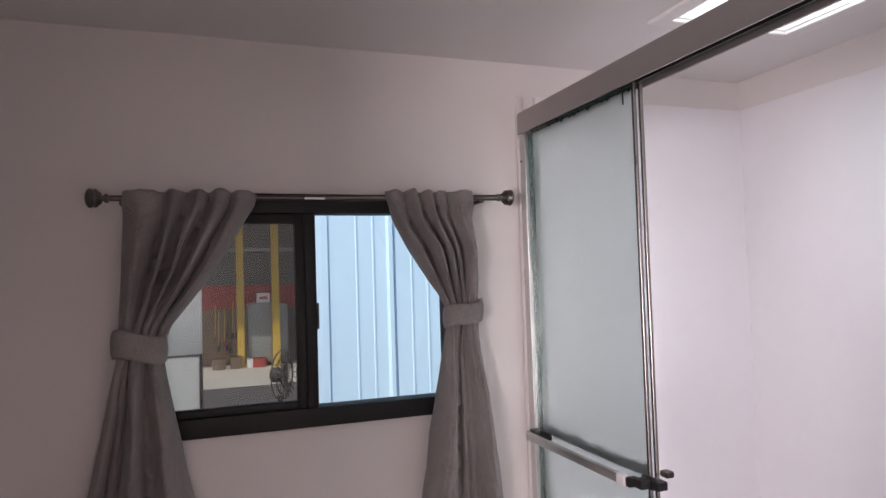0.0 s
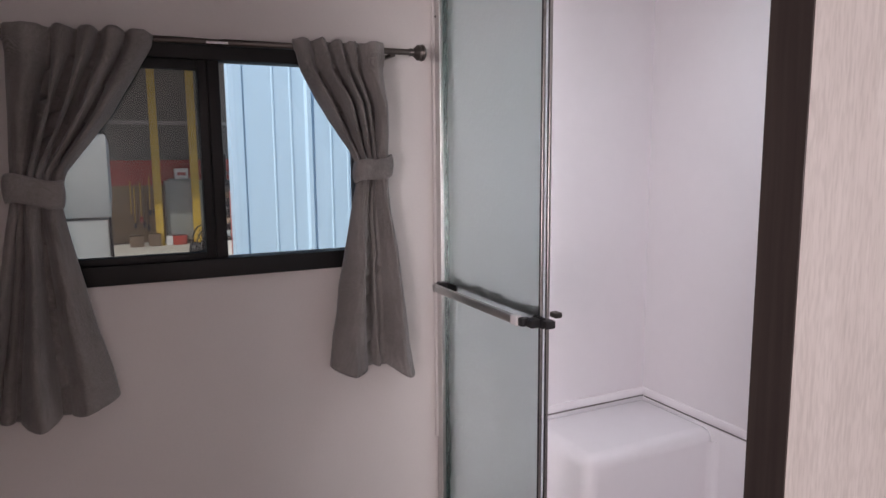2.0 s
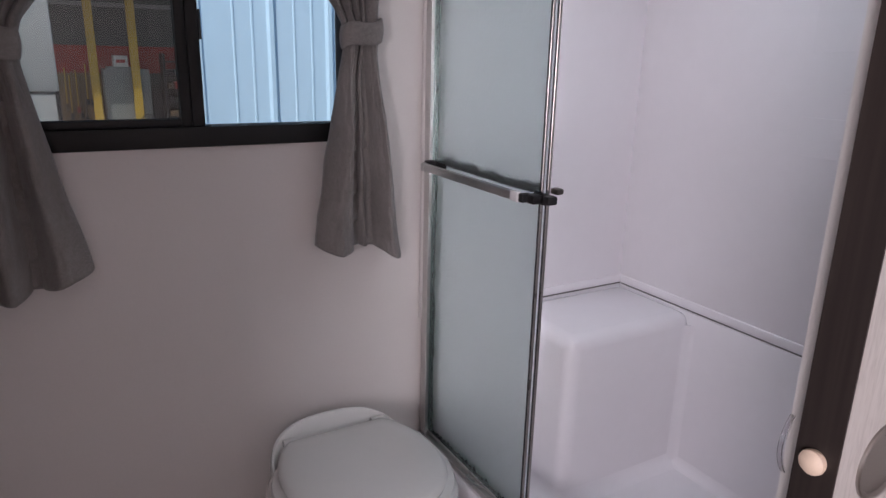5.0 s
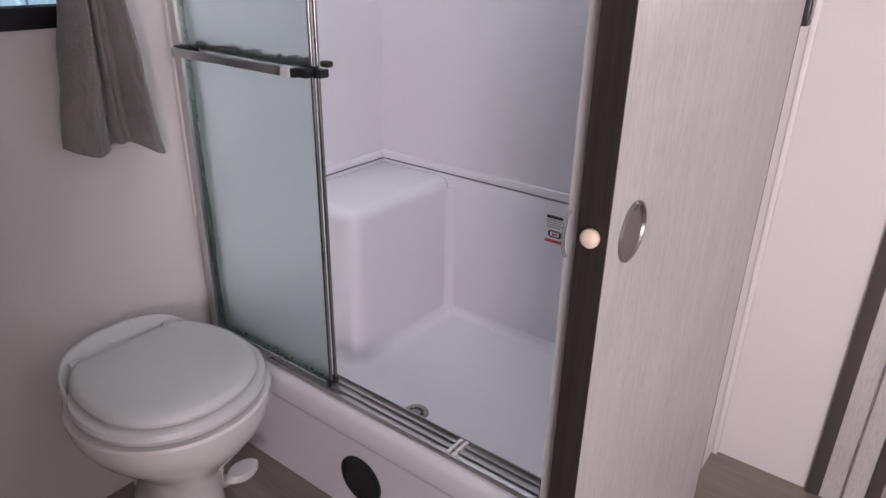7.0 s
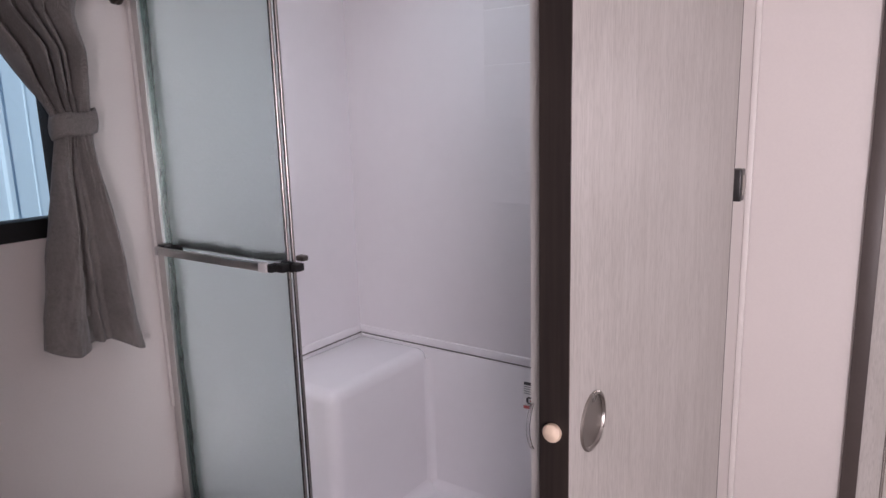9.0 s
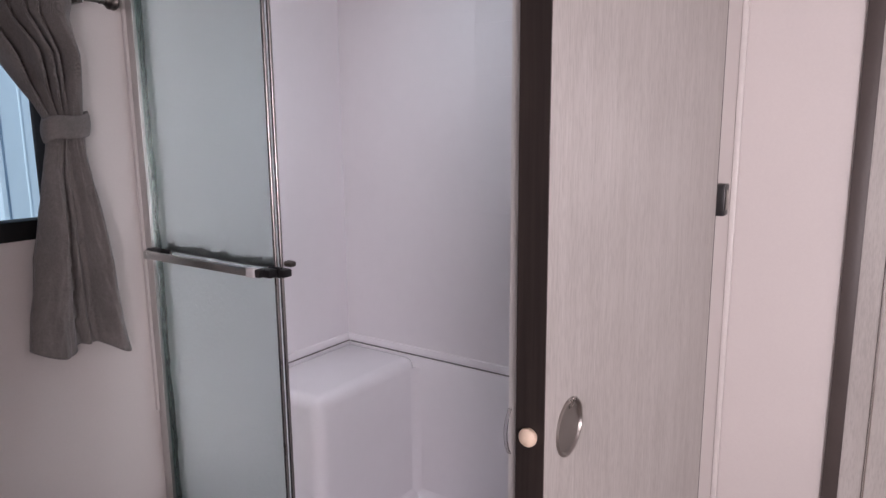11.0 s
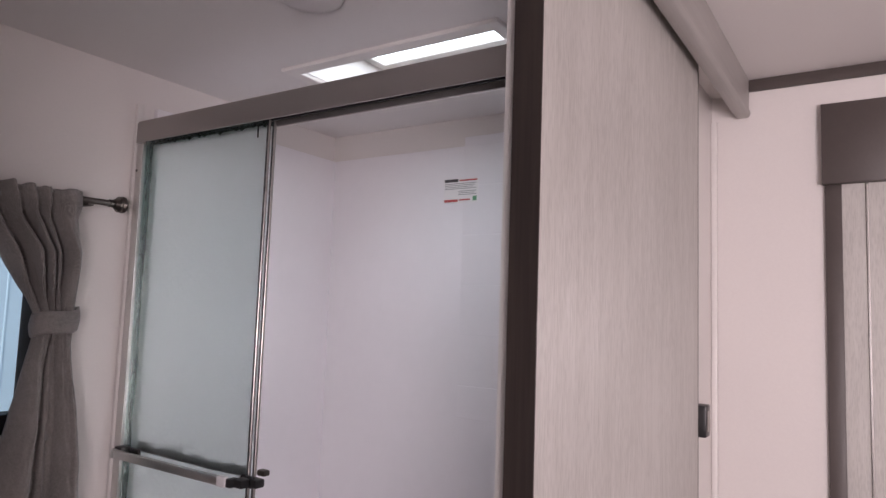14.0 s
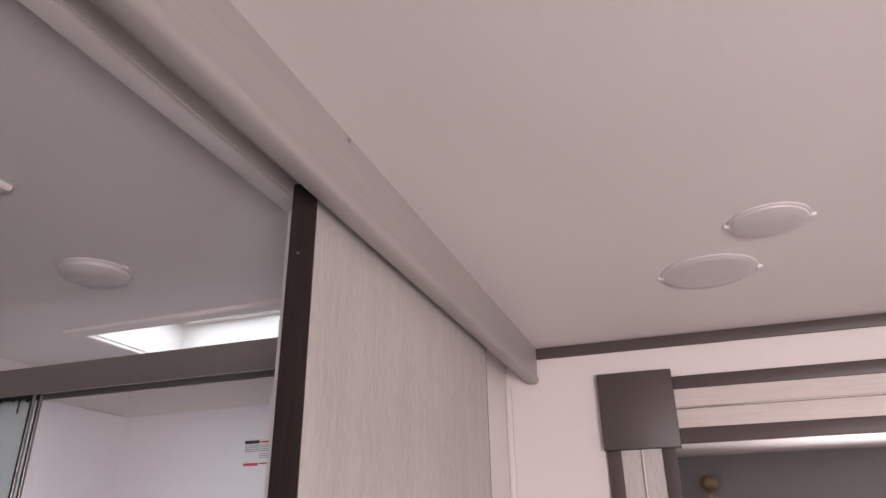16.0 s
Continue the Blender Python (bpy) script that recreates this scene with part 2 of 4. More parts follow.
# yard shade and the sunlit strip are put into these two ground colours
ASPH = surface("shade_dark_yard", (0.10, 0.10, 0.105), 0.8, vary=0.15, scale=0.6, fine=40, bump=0.2)
CONC = surface("sunlit_pale_concrete", (0.62, 0.60, 0.54), 0.8, vary=0.08, scale=0.5, fine=30, bump=0.2)
SHOPW = surface("grey_green_metal_wall", (0.12, 0.13, 0.12), 0.5, vary=0.15, scale=0.8, fine=20, bump=0.05)
SHOPD = surface("dark_shop_ceiling", (0.06, 0.06, 0.055), 0.8, vary=0.2, scale=0.8)
YELLOW = surface("yellow_post_paint", (0.62, 0.42, 0.06), 0.45, vary=0.15, scale=3, fine=30)
REDP = surface("red_paint", (0.42, 0.06, 0.045), 0.5, vary=0.25, scale=4, fine=30)
PLYW = grain("plywood", (0.32, 0.22, 0.12), (0.17, 0.11, 0.06), 0.6, along="z", freq=0.15)
GREYC = surface("grey_cabinet_paint", (0.28, 0.30, 0.29), 0.45, vary=0.06, scale=2)
WHITEP = surface("white_trailer_paint", (0.72, 0.74, 0.74), 0.3, vary=0.03, scale=2)
BROWNC = surface("brown_clutter", (0.16, 0.11, 0.07), 0.7, vary=0.4, scale=8)
BRASS = surface("aged_brass", (0.32, 0.24, 0.15), 0.35, metal=0.9, vary=0.1, scale=15)


# ---- making things ----
def link(name, bm, material):
    me = bpy.data.meshes.new(name)
    bmesh.ops.recalc_face_normals(bm, faces=bm.faces)
    bm.to_mesh(me)
    bm.free()
    me.materials.append(material)
    return new(name, me)


def smooth(ob, degrees=35):
    me = ob.data
    me.polygons.foreach_set("use_smooth", [True] * len(me.polygons))
    me.set_sharp_from_angle(angle=radians(degrees))
    return ob


def part(name, bm, material, parent=None, label="", round_off=True):
    ob = link(name, bm, material)
    if round_off:
        smooth(ob)
    if parent is not None:
        ob.parent = parent
        if parent.type == 'EMPTY':
            ob.matrix_parent_inverse = Matrix.Translation(-parent.location)
    return tagged(ob, label)


def thing(name, label, category, base, group=""):
    ob = new(name)
    ob.empty_display_size = 0.05
    ob.location = base
    return tagged(ob, label, category, group)


def structure(name, bm, material, label, category):
    return tagged(part(name, bm, material), label, category, kind="structure")


def box(bm, x0, x1, y0, y1, z0, z1, bevel=0.0, seg=2):
    vs = [bm.verts.new((x, y, z)) for x in (x0, x1) for y in (y0, y1) for z in (z0, z1)]
    fs = [bm.faces.new([vs[i] for i in q]) for q in ((0, 1, 3, 2), (4, 6, 7, 5), (0, 4, 5, 1), (2, 3, 7, 6), (0, 2, 6, 4), (1, 5, 7, 3))]
    if bevel:
        es = list({e for f in fs for e in f.edges})
        bmesh.ops.bevel(bm, geom=es, offset=bevel, segments=seg, profile=0.5, affect='EDGES')
    return bm


def boxed(*args, **kw):
    return box(bmesh.new(), *args, **kw)


def rings(bm, loops, cap0=True, cap1=True):
    """Skins closed loops of points, one after the other."""
    rows = [[bm.verts.new(p) for p in loop] for loop in loops]
    n = len(rows[0])
    for a, b in zip(rows, rows[1:]):
        for i in range(n):
            bm.faces.new((a[i], a[(i + 1) % n], b[(i + 1) % n], b[i]))
    if cap0:
        bm.faces.new(rows[0][::-1])
    if cap1:
        bm.faces.new(rows[-1])
    return bm


def turned(bm, base, axis, profile, n=24, capped=True):
    """A turned solid: profile of (distance along axis, radius)."""
    axis = Vector(axis).normalized()
    u = axis.orthogonal().normalized()
    v = axis.cross(u)
    loops = [[Vector(base) + axis * d + (u * math.cos(2 * math.pi * i / n) + v * math.sin(2 * math.pi * i / n)) * max(r, 0.0004) for i in range(n)] for d, r in profile]
    return rings(bm, loops, capped, capped)


def holed(bm, x0, x1, y0, y1, z0, z1, hole, across):
    """A slab with one right-angled hole through it, of one piece. across: the axis that the hole goes along."""
    a0, a1, c0, c1 = hole
    if across == "y":
        out, hol = [(x0, z0), (x1, z0), (x1, z1), (x0, z1)], [(a0, c0), (a1, c0), (a1, c1), (a0, c1)]
        loops = [[(p, y, q) for p, q in loop] for loop, y in ((out, y0), (hol, y0), (hol, y1), (out, y1), (out, y0))]
    else:
        out, hol = [(x0, y0), (x1, y0), (x1, y1), (x0, y1)], [(a0, c0), (a1, c0), (a1, c1), (a0, c1)]
        loops = [[(p, q, z) for p, q in loop] for loop, z in ((out, z0), (hol, z0), (hol, z1), (out, z1), (out, z0))]
    rings(bm, loops, False, False)
    bmesh.ops.remove_doubles(bm, verts=bm.verts, dist=1e-6)
    return bm


# ---- the large structure ----
W, EX, CB, CR = 1.70, 1.752, 1.93, 1.95
PY0, PY1 = 0.572, 0.596
FLOOR_Z = 0.018
structure("floor", boxed(-1.06, 1.82, -1.66, 1.76, -0.06, FLOOR_Z), FLOORM, "taupe wood-look vinyl floor of the camper", "floor")
bm = holed(bmesh.new(), -0.56, 1.82, W, W + 0.05, 0, 2.0, (0.13, 0.83, 1.115, 1.595), "y")
structure("wall_north", bm, WALL, "smooth white wall panel with a sliding window", "wall")
structure("wall_east", boxed(EX, EX + 0.05, -1.66, W, 0, 2.0), WALL, "smooth white wall panel behind the tall framed mirror", "wall")
# west walls out of direct view, darkened to hold back bounced light
structure("wall_bath_west", boxed(-0.56, -0.50, PY1, W, 0, 2.0), GREYW, "unseen bathroom wall, grey to cut bounced light", "wall")
structure("wall_west", boxed(-1.06, -1.0, -1.66, PY1, 0, 2.0), GREYW, "plain bedroom wall, grey to darken its mirror reflection", "wall")
structure("wall_south", boxed(-1.06, 1.82, -1.66, -1.6, 0, 2.0), WALL, "plain white bedroom wall", "wall")
bm = bmesh.new()
box(bm, -1.0, -0.06, PY0, PY1, 0, CR)
box(bm, -0.06, 0.750, PY0, PY1, 1.898, CR)
box(bm, 0.750, EX, PY0, PY1, 0, CR)
structure("wall_partition", bm, TRIM, "thin white partition with the bathroom doorway", "wall")
structure("ceiling_bedroom", boxed(-1.06, 1.82, -1.66, PY0, CR, CR + 0.05), CEIL, "smooth white bedroom ceiling panel", "ceiling")
structure("ceiling_bathroom", holed(bmesh.new(), -0.56, 1.0, PY0, W + 0.05, CB, CB + 0.07, (0.327, 0.597, 0.942, 1.212), "z"), CEIL, "smooth white bathroom ceiling with a roof vent", "ceiling")
structure("ceiling_shower", holed(bmesh.new(), 1.0, 1.82, PY0, W + 0.05, CB, CB + 0.07, (1.158, 1.462, 0.842, 1.356), "z"), CEIL, "smooth white ceiling with a skylight over the shower", "ceiling")
structure("crown_trim", boxed(EX - 0.012, EX, -1.6, 0.497, CR - 0.027, CR, bevel=0.002), DARKF, "dark brown crown trim under the ceiling", "trim")
bm = bmesh.new()
box(bm, EX - 0.014, EX, PY0 - 0.014, PY0, 0, 1.86, bevel=0.004)
structure("corner_trim", bm, TRIM, "white corner moulding beside the sliding door", "trim")
# wide white edge trim where the wall meets the shower
structure("shower_edge_trim", boxed(0.974, 0.990, W - 0.010, W, 0.66, 1.85, bevel=0.002), TRIM, "white edge strip between wall and shower", "trim")
# the roof above
structure("roof", holed(bmesh.new(), -1.06, 1.0, -1.66, 1.76, 2.0, 2.05, (0.327, 0.597, 0.942, 1.212), "z"), WHITEP, "white camper roof", "roof")
structure("roof_east", holed(bmesh.new(), 1.0, 1.82, -1.66, 1.76, 2.0, 2.05, (1.158, 1.462, 0.842, 1.356), "z"), WHITEP, "white camper roof over the shower", "roof")

# ---- bathroom: the window ----
win = tagged(thing("window_1", "black framed sliding window with a tinted sash", "window", (0.48, W, 1.116)), kind="structure")
x0, x1, z0, z1, ym = 0.14, 0.82, 1.116, 1.607, W - 0.012
part("window_frame", boxed(x0, x1, ym, W + 0.04, z0, z0 + 0.040, bevel=0.004), BLACKF, win)
part("window_frame", boxed(x0, x1, ym, W + 0.04, z1 - 0.042, z1, bevel=0.004), BLACKF, win)
part("window_frame", boxed(x0, x0 + 0.04, ym, W + 0.04, z0 + 0.040, z1 - 0.042, bevel=0.004), BLACKF, win)
part("window_frame", boxed(x1 - 0.04, x1, ym, W + 0.04, z0 + 0.040, z1 - 0.042, bevel=0.004), BLACKF, win)
part("mullion", boxed(0.466, 0.490, ym + 0.004, W + 0.036, z0 + 0.040, z1 - 0.042, bevel=0.003), BLACKF, win)
sash = part("sash", boxed(0.447, 0.466, ym + 0.006, W + 0.02, z0 + 0.040, z1 - 0.042, bevel=0.002), BLACKF, win, "sliding sash with a tinted pane, deepened for the workshop's shade")
part("sash_rail", boxed(0.18, 0.447, ym + 0.008, W + 0.02, z0 + 0.040, z0 + 0.055, bevel=0.002), BLACKF, sash)
part("sash_rail", boxed(0.18, 0.447, ym + 0.008, W + 0.02, z1 - 0.062, z1 - 0.042, bevel=0.002), BLACKF, sash)
part("sash_latch", boxed(0.490, 0.494, ym + 0.002, W, 1.32, 1.375, bevel=0.001), BLACKP, sash)
p = part("pane", boxed(0.18, 0.447, W + 0.008, W + 0.011, z0 + 0.055, z1 - 0.062), TINTP, sash)
p.visible_shadow = False
p = part("pane", boxed(0.490, 0.78, W + 0.022, W + 0.025, z0 + 0.040, z1 - 0.042), PANE, win)
p.visible_shadow = False

# ---- bathroom: curtain rod and curtains ----
# the rod hangs a little lower at the sash side
ROD_Y, ROD_Z, SAG = 1.630, 1.596, 0.010
rod = thing("curtain_rod", "dark pewter curtain rod with turned finials", "curtain rod", (0.48, ROD_Y, ROD_Z))
part("tube", turned(bmesh.new(), (0.09, ROD_Y, ROD_Z - SAG), (0.81, 0, SAG), [(0, 0.0055), (0.40, 0.0055), (0.402, 0.0068), (0.81, 0.0068)], 16), BRONZE, rod)
for x, s, z in ((0.098, -1, ROD_Z - SAG), (0.892, 1, ROD_Z)):
    part("finial", turned(bmesh.new(), (x, ROD_Y, z), (s, 0, 0), [(-0.004, 0.004), (-0.003, 0.0085), (0.003, 0.0085), (0.004, 0.0055), (0.007, 0.0055), (0.008, 0.010), (0.012, 0.013), (0.016, 0.017), (0.020, 0.0175), (0.0215, 0.0155), (0.026, 0.0185), (0.030, 0.0175), (0.034, 0.012), (0.036, 0.004)], 20), BRONZE, rod)
for x, z in ((0.125, ROD_Z - SAG), (0.848, ROD_Z)):
    part("bracket", boxed(x - 0.006, x + 0.006, ROD_Y - 0.004, W, z - 0.012, z - 0.005, bevel=0.0015), BRONZE, rod)
part("plate", boxed(0.459, 0.500, ROD_Y - 0.0082, ROD_Y - 0.0064, ROD_Z - 0.009, ROD_Z - 0.0045), PAPER, rod, "small pale label on the rod")


def blend(keys, z):
    for (za, *a), (zb, *b) in zip(keys, keys[1:]):
        if za >= z >= zb:
            k = (za - z) / (za - zb)
            k = k * k * (3 - 2 * k) if len(keys) < 4 else k
            return [p + (q - p) * k for p, q in zip(a, b)]
    return keys[-1][1:]


def ease(a, b, x):
    k = min(1.0, max(0.0, (x - a) / (b - a)))
    return k * k * (3 - 2 * k)


def tube(breaks, heights, u):
    """The cross-section of gathered cloth: round tubes side by side, with sharp valleys at the breaks."""
    for a, b, h in zip(breaks, breaks[1:], heights):
        if u <= b:
            k = min(1.0, max(0.0, (u - a) / (b - a)))
            return h * math.sin(math.pi * k) ** 0.55, math.cos(math.pi * k) * h
    return 0.0, 0.0


def curtain(label, keys, tie, upper, lower, slope, seed):
    """A rod-pocket curtain, gathered at its tie. keys: height, left and right edge, depth of the folds.
    upper, lower: where the valleys lie above and below the tie, and how far each tube stands out; slope: the hem's fall."""
    ob = thing("curtain", label, "curtain", ((keys[0][1] + keys[0][2]) / 2, ROD_Y, keys[-1][0]), "window curtains")
    rnd = random.Random(seed)
    ph = [rnd.uniform(0, 6.28) for _ in range(8)]
    nu, nv = 220, 110
    bm = bmesh.new()
    rows = []
    top, low, z_tie = keys[0][0], keys[-1][0], (tie[0] + tie[1]) / 2
    for j in range(nv + 1):
        v = j / nv
        z = top + (low - top) * v
        xl, xr, amp = blend(keys, z)
        below = ease(z_tie + 0.025, z_tie - 0.025, z)
        near = math.exp(-((z - z_tie) / 0.05) ** 2)
        hem = ease(1.25, low, z)
        row = []
        for i in range(nu + 1):
            u = i / nu
            wob = 0.018 * noise.noise(Vector((v * 3.1, u * 2.0, seed))) + 0.010 * math.sin(7 * v + ph[0] + 4 * u)
            uu = min(1.0, max(0.0, u + wob * math.sin(math.pi * u)))
            tu, su = tube(upper[0], upper[1], uu)
            tl, sl = tube(lower[0], lower[1], uu)
            swell = 0.85 + 0.35 * noise.noise(Vector((u * 4, v * 3.5, seed + 9)))
            fold = -amp * ((1 - below) * tu + below * tl) * swell
            crumple = 0.006 * noise.noise(Vector((u * 7, v * 9, seed))) + 0.003 * noise.noise(Vector((u * 19, v * 24, seed + 3)))
            over = ease(1.545, 1.585, z)
            y = ROD_Y + 0.016 * (1 - over) - 0.0105 * over + 0.014 * ease(1.30, 0.90, z) + fold + crumple * (1 - 0.7 * over)
            y = min(y, W - 0.006)
            x = xl + (xr - xl) * u + 0.16 * amp * ((1 - below) * su + below * sl) * (1 - near) * math.sin(math.pi * u)
            x += 0.003 * noise.noise(Vector((3.0, v * 7, seed + u)))
            zz = z + slope * (u - 0.5) * hem + 0.008 * math.sin(8 * u + ph[4]) * hem - 0.006 * tl * hem
            if j < 8:
                zz += (0.006 * tu - 0.005 + 0.004 * noise.noise(Vector((u * 14, 0.5, seed)))) * (8 - j) / 8
            row.append(bm.verts.new((x, y, zz)))
        rows.append(row)
    for a, b in zip(rows, rows[1:]):
        for i in range(nu):
            bm.faces.new((a[i], a[i + 1], b[i + 1], b[i]))
    cloth = part("cloth", bm, FABRIC, ob)
    smooth(cloth, 80)
    sol = cloth.modifiers.new("thick", 'SOLIDIFY')
    sol.thickness = 0.003
    z_hi, z_lo, xa, xb, tilt = tie
    bm = bmesh.new()
    loops = []
    n = 48
    for k in range(9):
        q = k / 8
        zz = z_lo + (z_hi - z_lo) * q
        puff = 0.004 * math.sin(math.pi * q)
        loop = []
        for i in range(n):
            t = 2 * math.pi * i / n
            c, d = math.cos(t), math.sin(t)
            xx = (xa + xb) / 2 + ((xb - xa) / 2 + puff) * math.copysign(abs(c) ** 0.8, c)
            yy = ROD_Y + 0.008 + (0.027 + puff) * math.copysign(abs(d) ** 0.8, d) + 0.0025 * noise.noise(Vector((xx * 60, q * 3, seed)))
            loop.append((xx, yy, zz + tilt * (xx - (xa + xb) / 2) + 0.003 * math.sin(3 * t + ph[0])))
        loops.append(loop)
    rings(bm, loops, False, False)
    band = part("tieback", bm, FABRIC, ob, "fabric tieback band")
    sol = band.modifiers.new("thick", 'SOLIDIFY')
    sol.thickness = 0.003
    smooth(band, 60)
    return ob


curtain("grey woven curtain gathered in a tieback, beside the sash", [(1.600, 0.128, 0.362, 0.030), (1.579, 0.126, 0.358, 0.036), (1.45, 0.122, 0.285, 0.088), (1.345, 0.116, 0.202, 0.030), (1.305, 0.116, 0.188, 0.016), (1.26, 0.108, 0.192, 0.036), (1.10, 0.074, 0.220, 0.064), (0.882, 0.020, 0.262, 0.070)], (1.336, 1.284, 0.104, 0.196, -0.16), ((0, 0.30, 0.46, 0.62, 0.80, 1), (0.65, 1.0, 1.0, 0.9, 0.75)), ((0, 0.17, 0.28, 0.62, 1), (0.6, 0.35, 1.0, 0.85)), 0.030, 4)
curtain("grey woven curtain gathered in a tieback, beside the shower", [(1.608, 0.624, 0.824, 0.030), (1.588, 0.628, 0.824, 0.036), (1.48, 0.680, 0.834, 0.084), (1.385, 0.745, 0.840, 0.030), (1.34, 0.768, 0.838, 0.016), (1.29, 0.758, 0.838, 0.036), (1.10, 0.722, 0.866, 0.064), (0.880, 0.694, 0.902, 0.070)], (1.364, 1.318, 0.758, 0.843, 0.14), ((0, 0.20, 0.38, 0.54, 0.68, 1), (0.75, 1.0, 0.9, 0.7, 0.9)), ((0, 0.46, 0.60, 1), (1.0, 0.3, 0.85)), -0.036, 7)

# ---- bathroom: the shower ----
SX = 1.645
sh = thing("shower_stall", "glossy white moulded shower stall with a corner seat", "shower", (1.3, 1.15, 0.0))
# pan: floor, curb, low walls
bm = bmesh.new()
box(bm, 1.035, SX + 0.04, 0.60, W - 0.002, 0.10, 0.205)
part("pan_floor", bm, ACRYL, sh)
prof = [(1.045, 0.0), (0.978, 0.0), (0.976, 0.235), (0.972, 0.250), (0.960, 0.262), (0.954, 0.275), (0.954, 0.315), (0.958, 0.328), (0.968, 0.336), (1.030, 0.336), (1.040, 0.328), (1.045, 0.315)]
part("curb", rings(bmesh.new(), [[(x, y, z) for x, z in prof] for y in (0.60, W - 0.002)]), ACRYL, sh)
bm = bmesh.new()
box(bm, SX - 0.004, SX + 0.05, 0.60, W - 0.02, 0.19, 0.660, bevel=0.005, seg=3)
part("low_wall", bm, ACRYL, sh)
part("low_wall", boxed(1.045, SX + 0.03, W - 0.022, W - 0.001, 0.19, 0.662, bevel=0.008, seg=3), ACRYL, sh)
part("low_wall", boxed(1.045, SX + 0.03, 0.598, 0.622, 0.19, 0.662, bevel=0.008, seg=3), ACRYL, sh)
seat = part("seat", boxed(1.235, SX + 0.01, 1.412, W - 0.012, 0.15, 0.657, bevel=0.034, seg=5), ACRYL, sh, "moulded corner seat")
# coved joints at the foot of seat and wall


def cove(bm, p, q, a, b, r, n=6):
    """A hollow fillet along p-q in the corner between the directions a and b."""
    a, b = Vector(a), Vector(b)
    loops = []
    for e in (Vector(p), Vector(q)):
        loop = [e]
        for i in range(n + 1):
            t = math.pi / 2 * i / n
            loop.append(e + a * r * (1 - math.sin(t)) + b * r * (1 - math.cos(t)))
        loops.append(loop)
    return rings(bm, loops)


# a fillet that runs round the foot of the seat
run = [((SX, 1.412), (0, -1)), ((1.269, 1.412), (0, -1))]
run += [((1.269 - 0.034 * math.sin(a), 1.446 - 0.034 * math.cos(a)), (-math.sin(a), -math.cos(a))) for a in [math.pi / 2 * k / 8 for k in range(1, 8)]]
run += [((1.235, 1.446), (-1, 0)), ((1.235, W - 0.022), (-1, 0))]
loops = []
for (x, y), (nx, ny) in run:
    loop = [(x - 0.002 * nx, y - 0.002 * ny, 0.2)]
    for k in range(8):
        t = math.pi / 2 * k / 7
        d, h = 0.034 * (1 - math.sin(t)), 0.034 * (1 - math.cos(t))
        loop.append((x + nx * d, y + ny * d, 0.2045 + h))
    loops.append(loop)
part("cove", rings(bmesh.new(), loops), ACRYL, sh)
part("cove", cove(bmesh.new(), (SX - 0.004, 0.61, 0.2), (SX - 0.004, 1.42, 0.2), (-1, 0, 0), (0, 0, 1), 0.035), ACRYL, sh)
part("cove", cove(bmesh.new(), (SX - 0.004, 1.412, 0.2), (SX - 0.004, 1.412, 0.625), (-1, 0, 0), (0, -1, 0), 0.022), ACRYL, sh)
# upper surround with its lip
part("lip", boxed(SX - 0.0035, SX + 0.03, 0.60, W - 0.02, 0.664, 0.688, bevel=0.003, seg=3), SURR, sh)
part("lip", boxed(1.045, SX + 0.02, W - 0.0235, W - 0.001, 0.664, 0.688, bevel=0.003, seg=3), SURR, sh)
part("surround_panel", boxed(SX, SX + 0.03, 0.60, W - 0.003, 0.676, 1.848, bevel=0.003), SURR, sh)
part("surround_panel", boxed(1.02, SX + 0.002, W - 0.020, W - 0.002, 0.676, 1.848, bevel=0.003), SURR, sh)
part("surround_panel", boxed(1.02, SX + 0.002, 0.598, 0.614, 0.676, 1.848, bevel=0.003), SURR, sh)
# the shadow gap under the lip is a solid strip coloured grey
part("seam_gap", boxed(SX - 0.0028, SX + 0.02, 0.61, W - 0.03, 0.6605, 0.6642), SEAMG, sh, "grey strip for the shadow gap under the surround lip")
part("seam_gap", boxed(1.05, SX, W - 0.0228, W - 0.004, 0.6605, 0.6642), SEAMG, sh)
# embossed tile courses on the back panel
for k in range(6):
    zt = 1.19 + 0.1365 * (k - 0) if k else 1.106
    hgt = 0.086 if k == 0 else 0.1345
    for y0 in ((0.63, 0.95) if k % 2 else (0.63, 0.79)):
        y2 = {0.63: (0.948 if k % 2 else 0.788), 0.95: 1.20, 0.79: 1.20}[y0]
        part("embossed_tile", boxed(SX - 0.0004, SX + 0.004, y0, y2, zt, min(zt + hgt, 1.845), bevel=0.001, seg=1), SURR, sh)
# white wall above the surround
structure("wall_above_shower", boxed(SX + 0.012, EX, 0.60, W, 1.849, CB), WALL, "white wall strip above the shower surround", "wall")
# drain
dr = part("drain", turned(bmesh.new(), (1.178, 1.162, 0.2055), (0, 0, 1), [(0, 0.033), (0.001, 0.033), (0.002, 0.030), (0.0012, 0.024), (0.001, 0.002)], 28), NICKEL, sh, "chrome drain with a perforated strainer")
for i in range(10):
    a = 2 * math.pi * i / 10
    part("drain_hole", turned(bmesh.new(), (1.178 + 0.017 * math.cos(a), 1.162 + 0.017 * math.sin(a), 0.2068), (0, 0, 1), [(0, 0.0046), (0.0004, 0.0046)], 10), BLACKP, dr)
# round black cap in the curb
cap = thing("curb_vent", "round black access cap in the shower curb", "vent", (0.976, 1.148, 0.15))
part("ring", turned(bmesh.new(), (0.977, 1.160, 0.138), (-1, 0, 0), [(0, 0.062), (0.004, 0.062), (0.006, 0.059), (0.006, 0.054), (0.003, 0.053), (0.002, 0.002)], 36), BLACKP, cap)
